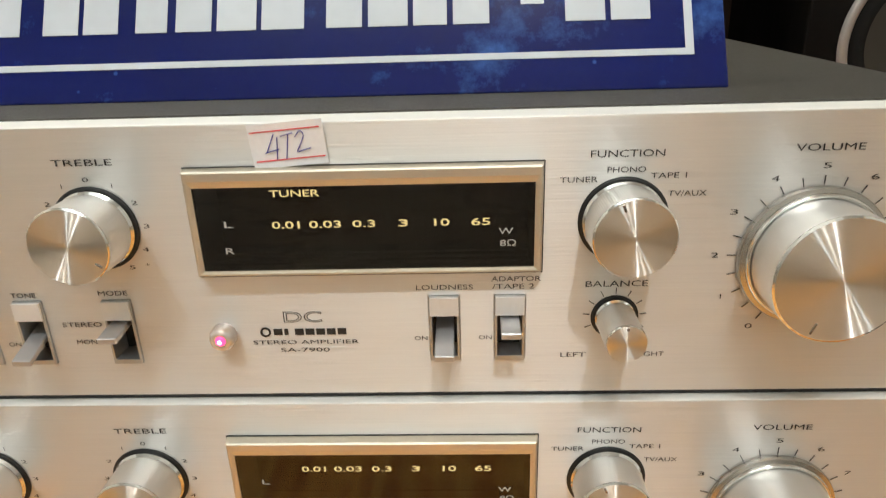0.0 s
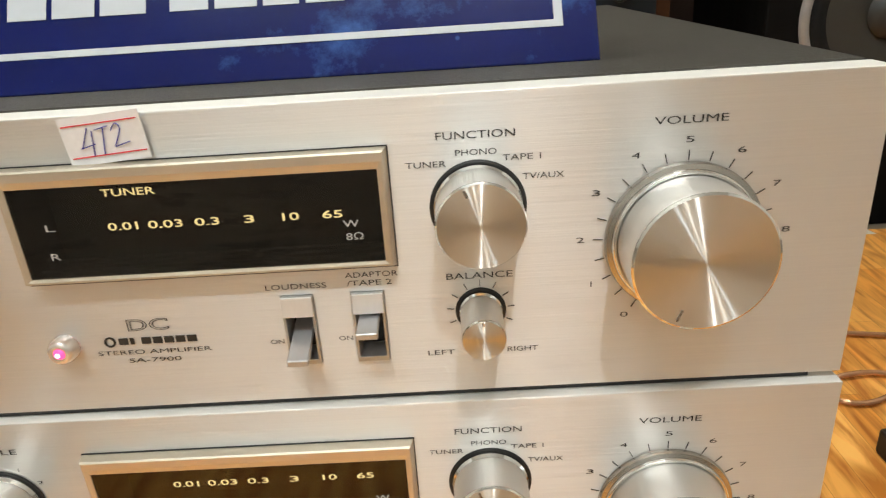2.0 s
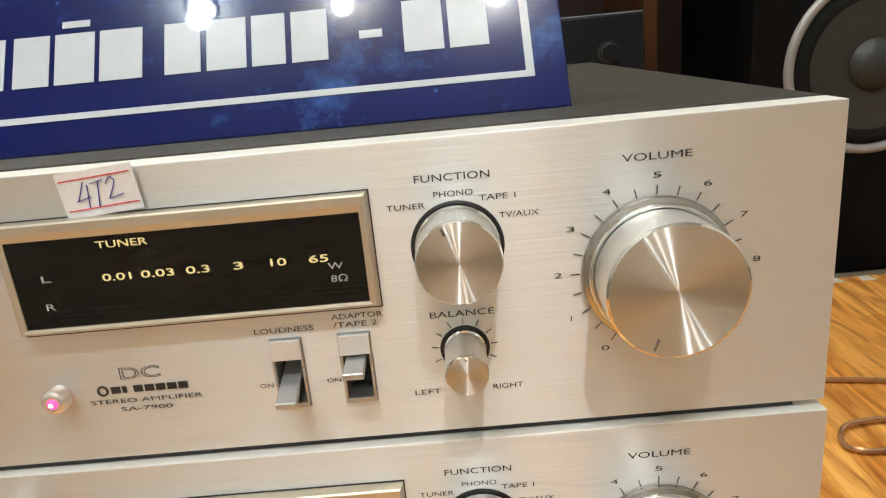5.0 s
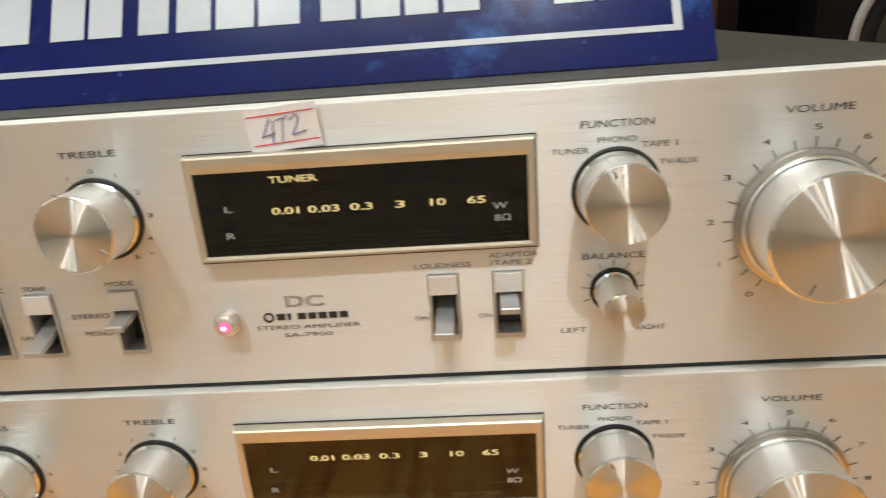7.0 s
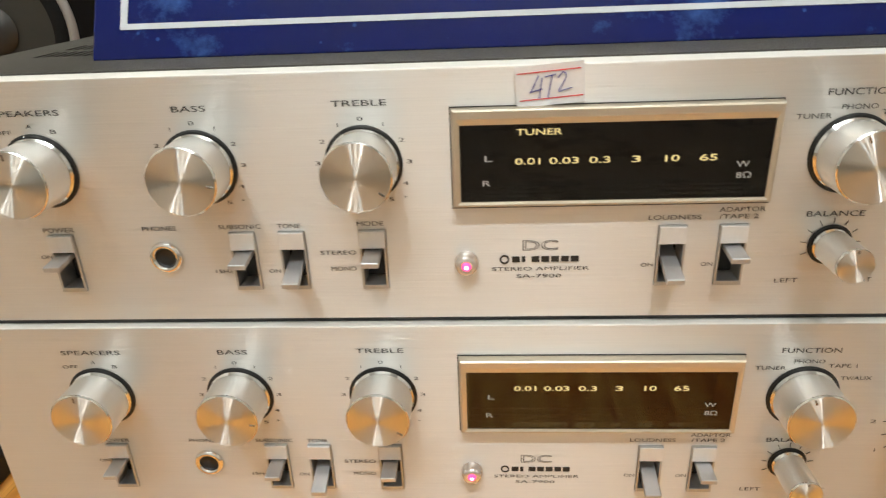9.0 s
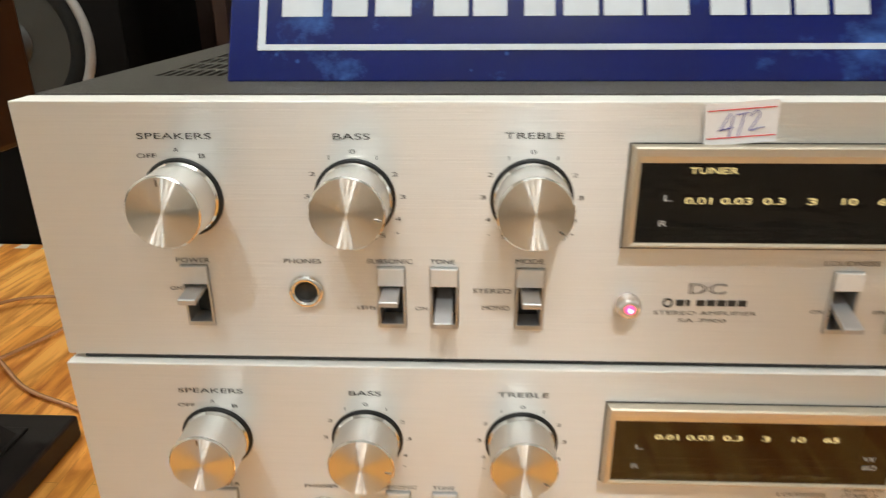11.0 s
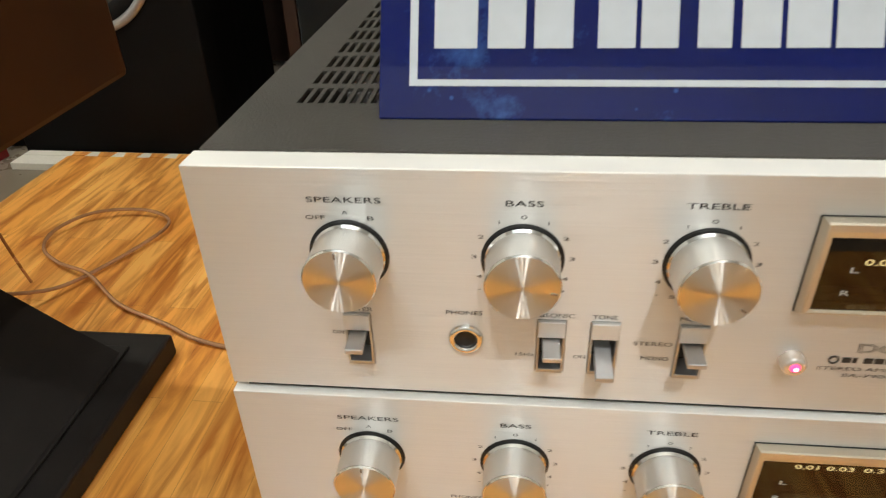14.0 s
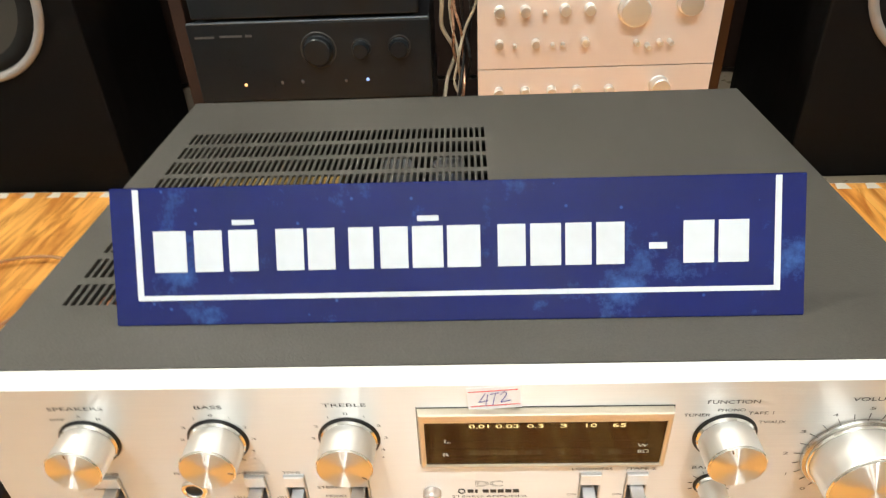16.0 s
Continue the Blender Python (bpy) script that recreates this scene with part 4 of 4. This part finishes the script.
# ---- equipment behind, on a low rack ----
RACK_Y, RACK_TOP = 1.0, 0.081
rack = thing("equipment_rack", "dark wooden rack that carries the equipment at the back", "rack", (-0.02, RACK_Y + 0.19, -0.016))
part("top_board", boxes((-0.53, 0.53, -0.13, 0.2, RACK_TOP - 0.004, RACK_TOP + 0.016), bevel=0.002), "dark_wood", rack)
for sx in (-0.52, 0.0, 0.52):
    part("upright", boxes((sx - 0.01, sx + 0.01, -0.13, 0.2, 0, RACK_TOP - 0.0041)), "dark_wood", rack)


for sx in (-0.515, 0.485):
    part("side_board", boxes((sx, sx + 0.025, -0.125, 0.18, RACK_TOP + 0.0161, 1.0), bevel=0.002), "walnut" if sx > 0 else "dark_wood", rack, "dark reddish-brown upright board")


def black_unit(name, label, x, z, w, h, knobs, lights=(), marks=()):
    u = thing(name, label, "amplifier", (x, RACK_Y, z))
    part("case", boxes((-w / 2 + 0.004, w / 2 - 0.004, 0.0102, 0.30, 0.006, h - 0.004), bevel=0.002), "black_metal", u)
    part("front_panel", boxes((-w / 2, w / 2, 0.0, 0.010, 0.006, h), bevel=0.003), "black_metal", u, "black front panel")
    # highlight on the panel's upper edge, built as a pale strip
    part("top_highlight", boxes((-w / 2 + 0.002, w / 2 - 0.002, -0.0012, 0.008, h + 0.0002, h + 0.0024), bevel=0.0008), "highlight_blue", u, "pale steel-blue strip for the highlight on the top edge")
    for fx in (-0.16, 0.16):
        for fy in (0.04, 0.26):
            part("foot", boxes((fx - 0.015, fx + 0.015, fy - 0.015, fy + 0.015, 0.0, 0.0059)), "rubber", u)
    for kx, kz, kr in knobs:
        k = part("knob", lathe([(kr * 1.1, -0.0002), (kr * 1.08, -0.003), (kr, -0.004), (kr * 0.97, -0.018), (kr * 0.9, -0.02), (0, -0.0202)], 32, kx, kz), "black_metal", u)
        part("knob_ring", lathe([(kr * 1.30, -0.0002), (kr * 1.25, -0.0015), (kr * 1.12, -0.0002)], 32, kx, kz), "chassis", k)
    for bx0, bx1, bz in marks:
        part("mark_bar", boxes((bx0, bx1, -0.0006, -0.0002, bz - 0.0018, bz + 0.0018)), "dim_print", u, "dim printed marking")
    for lx, lz, mat in lights:
        part("indicator", lathe([(0.003, -0.0002), (0.0025, -0.002), (0, -0.0026)], 12, lx, lz), mat, u)
    return u


# bluish colour of the highlight strips on the black units
M["highlight_blue"] = material("highlight_blue_edge", (0.20, 0.25, 0.30), 0.35, 0.6, (100, 100, 100), 0.02, 0.1, 12)
M["blue_dot"] = emitter("blue_indicator", (0.25, 0.45, 1.0), 0.8)
M["amber_dot"] = emitter("amber_indicator", (1.0, 0.6, 0.25), 0.9)
black_unit("tape_deck", "black component on the rack with a highlight strip along its top", -0.27, RACK_TOP, 0.43, 0.099, [], (), [(-0.09, -0.06, 0.088), (-0.05, -0.02, 0.088)])
black_unit("receiver", "black receiver with three round knobs, on another component", -0.272, RACK_TOP + 0.1016, 0.432, 0.1485, [(0.015, 0.0985, 0.025), (0.092, 0.0985, 0.014), (0.160, 0.1, 0.016)],
           [(-0.128, 0.038, "amber_dot"), (0.098, 0.042, "blue_dot"), (-0.06, 0.040, "dim_print"), (-0.022, 0.041, "dim_print"), (0.058, 0.041, "dim_print")],
           [(-0.203, -0.168, 0.126), (-0.158, -0.118, 0.127), (-0.112, -0.100, 0.127)])
black_unit("compact_player", "flat black player on top of the receiver", -0.275, RACK_TOP + 0.2527, 0.40, 0.09, [(0.10, 0.05, 0.012)])


def champagne_unit(label, z, h, low):
    u = thing("champagne_amplifier", label, "amplifier", (0.237, RACK_Y, z), group="champagne amplifiers")
    part("case", boxes((-0.205, 0.205, 0.0062, 0.30, 0.005, h - 0.003), bevel=0.002), "chassis", u)
    part("front_panel", boxes((-0.21, 0.21, 0.0, 0.006, 0.0015, h), bevel=0.001), "champagne", u, "champagne metal faceplate")
    for fx in (-0.16, 0.16):
        for fy in (0.05, 0.26):
            part("foot", boxes((fx - 0.012, fx + 0.012, fy - 0.012, fy + 0.012, 0.0, 0.0049)), "rubber", u)
    def kn(kx, kz, r, l):
        k = part("knob", lathe([(r * 1.08, -0.0002), (r, -0.001), (r * 0.98, -l + 0.001), (r * 0.9, -l), (0, -l - 0.0003)], 28, kx, kz), "sleeve", u)
    if low:
        for kx in (-0.172, -0.124, -0.076, -0.030, 0.028):
            kn(kx, h - 0.040, 0.0085, 0.016)
        kn(0.118, h - 0.036, 0.017, 0.022)
    else:
        for kx in (-0.172, -0.128, -0.060, -0.018):
            kn(kx, 0.104, 0.009, 0.018)
        kn(-0.094, 0.100, 0.0035, 0.014)
        kn(0.058, 0.100, 0.026, 0.022)
        kn(0.150, 0.110, 0.020, 0.022)
        for kx in (-0.172, -0.108, -0.022):
            kn(kx, 0.048, 0.0070, 0.016)
        for kx in (-0.078, -0.060, -0.145):
            kn(kx, 0.044, 0.0035, 0.012)
        for kx in (0.068, 0.088, 0.108, 0.126):
            kn(kx, 0.044 - (0.006 if kx == 0.088 else 0), 0.0045, 0.018)
    return u


champagne_unit("champagne-coloured amplifier under another on the rack", RACK_TOP, 0.153, True)
champagne_unit("champagne-coloured amplifier with rows of knobs, on its twin", RACK_TOP + 0.1532, 0.139, False)
black_unit("disc_player", "black player on top of the champagne amplifiers", 0.237, RACK_TOP + 0.2924, 0.42, 0.12, [(0.15, 0.06, 0.014)], [(-0.14, 0.05, "blue_dot")])

# cables between the two stacks
rng = random.Random(4)
for k in range(7):
    x = -0.015 + rng.uniform(-0.022, 0.022)
    pts = [(x + rng.uniform(-0.02, 0.02), RACK_Y + 0.05 + rng.uniform(0, 0.05), RACK_TOP + 0.005 + j * 0.052) for j in range(8)]
    tagged(part("hanging_cable", tube(pts, 0.0028 if k else 0.004, 6, steps=5), "wire_cream" if k % 3 == 0 else "black" if k % 3 == 1 else "copper"), "thin cable hanging between the equipment stacks", "cable", group="hanging cables")
tagged(part("white_cable", tube([(-0.05, RACK_Y + 0.02, 0.126), (-0.02, RACK_Y + 0.0, 0.165), (0.004, RACK_Y + 0.0, 0.150), (0.008, RACK_Y + 0.01, 0.115)], 0.004, 8), "white_edge"), "white cable looped beside the champagne amplifiers", "cable")

# loose speaker cable on the mats, both sides
tagged(part("speaker_cable", tube([(-0.775, 0.47, 0.040), (-0.736, 0.527, 0.012), (-0.700, 0.600, 0.006), (-0.662, 0.690, 0.008), (-0.668, 0.732, 0.010), (-0.725, 0.756, 0.012), (-0.800, 0.742, 0.012), (-0.836, 0.690, 0.010),
                                   (-0.828, 0.640, 0.006), (-0.780, 0.600, 0.006), (-0.705, 0.560, 0.014), (-0.633, 0.505, 0.006), (-0.550, 0.468, 0.0045), (-0.475, 0.434, 0.0045), (-0.30, 0.40, 0.0045)], 0.0029, 8), "clear_cable"), "clear copper speaker cable lying in a loop on the mat", "cable", group="speaker cables")
tagged(part("speaker_cable", tube([(0.30, 0.64, 0.0045), (0.50, 0.625, 0.0045), (0.60, 0.610, 0.005), (0.68, 0.590, 0.006), (0.70, 0.575, 0.006), (0.66, 0.552, 0.008), (0.60, 0.484, 0.006), (0.55, 0.458, 0.005), (0.517, 0.470, 0.005),
                                   (0.535, 0.505, 0.006), (0.585, 0.515, 0.006), (0.64, 0.500, 0.005), (0.74, 0.50, 0.0045)], 0.0032, 8), "clear_cable"), "clear copper speaker cable looped on the mat", "cable", group="speaker cables")
tagged(part("hanging_lead", tube([(-0.76, 0.46, 0.36), (-0.775, 0.50, 0.22), (-0.785, 0.53, 0.08), (-0.79, 0.55, 0.004)], 0.0022, 6), "copper"), "thin brown lead hanging behind the speaker stand", "cable")
carton = thing("red_carton", "flat dark red carton lying at the mat's edge", "box", (-1.29, 0.985, -0.016), turn=-6)
part("carton_body", boxes((-0.13, 0.13, -0.05, 0.05, 0.0, 0.018), bevel=0.002), "red_cloth", carton)
part("carton_lid", boxes((-0.131, 0.131, -0.051, 0.051, 0.0182, 0.022), bevel=0.002), "red_cloth", carton)
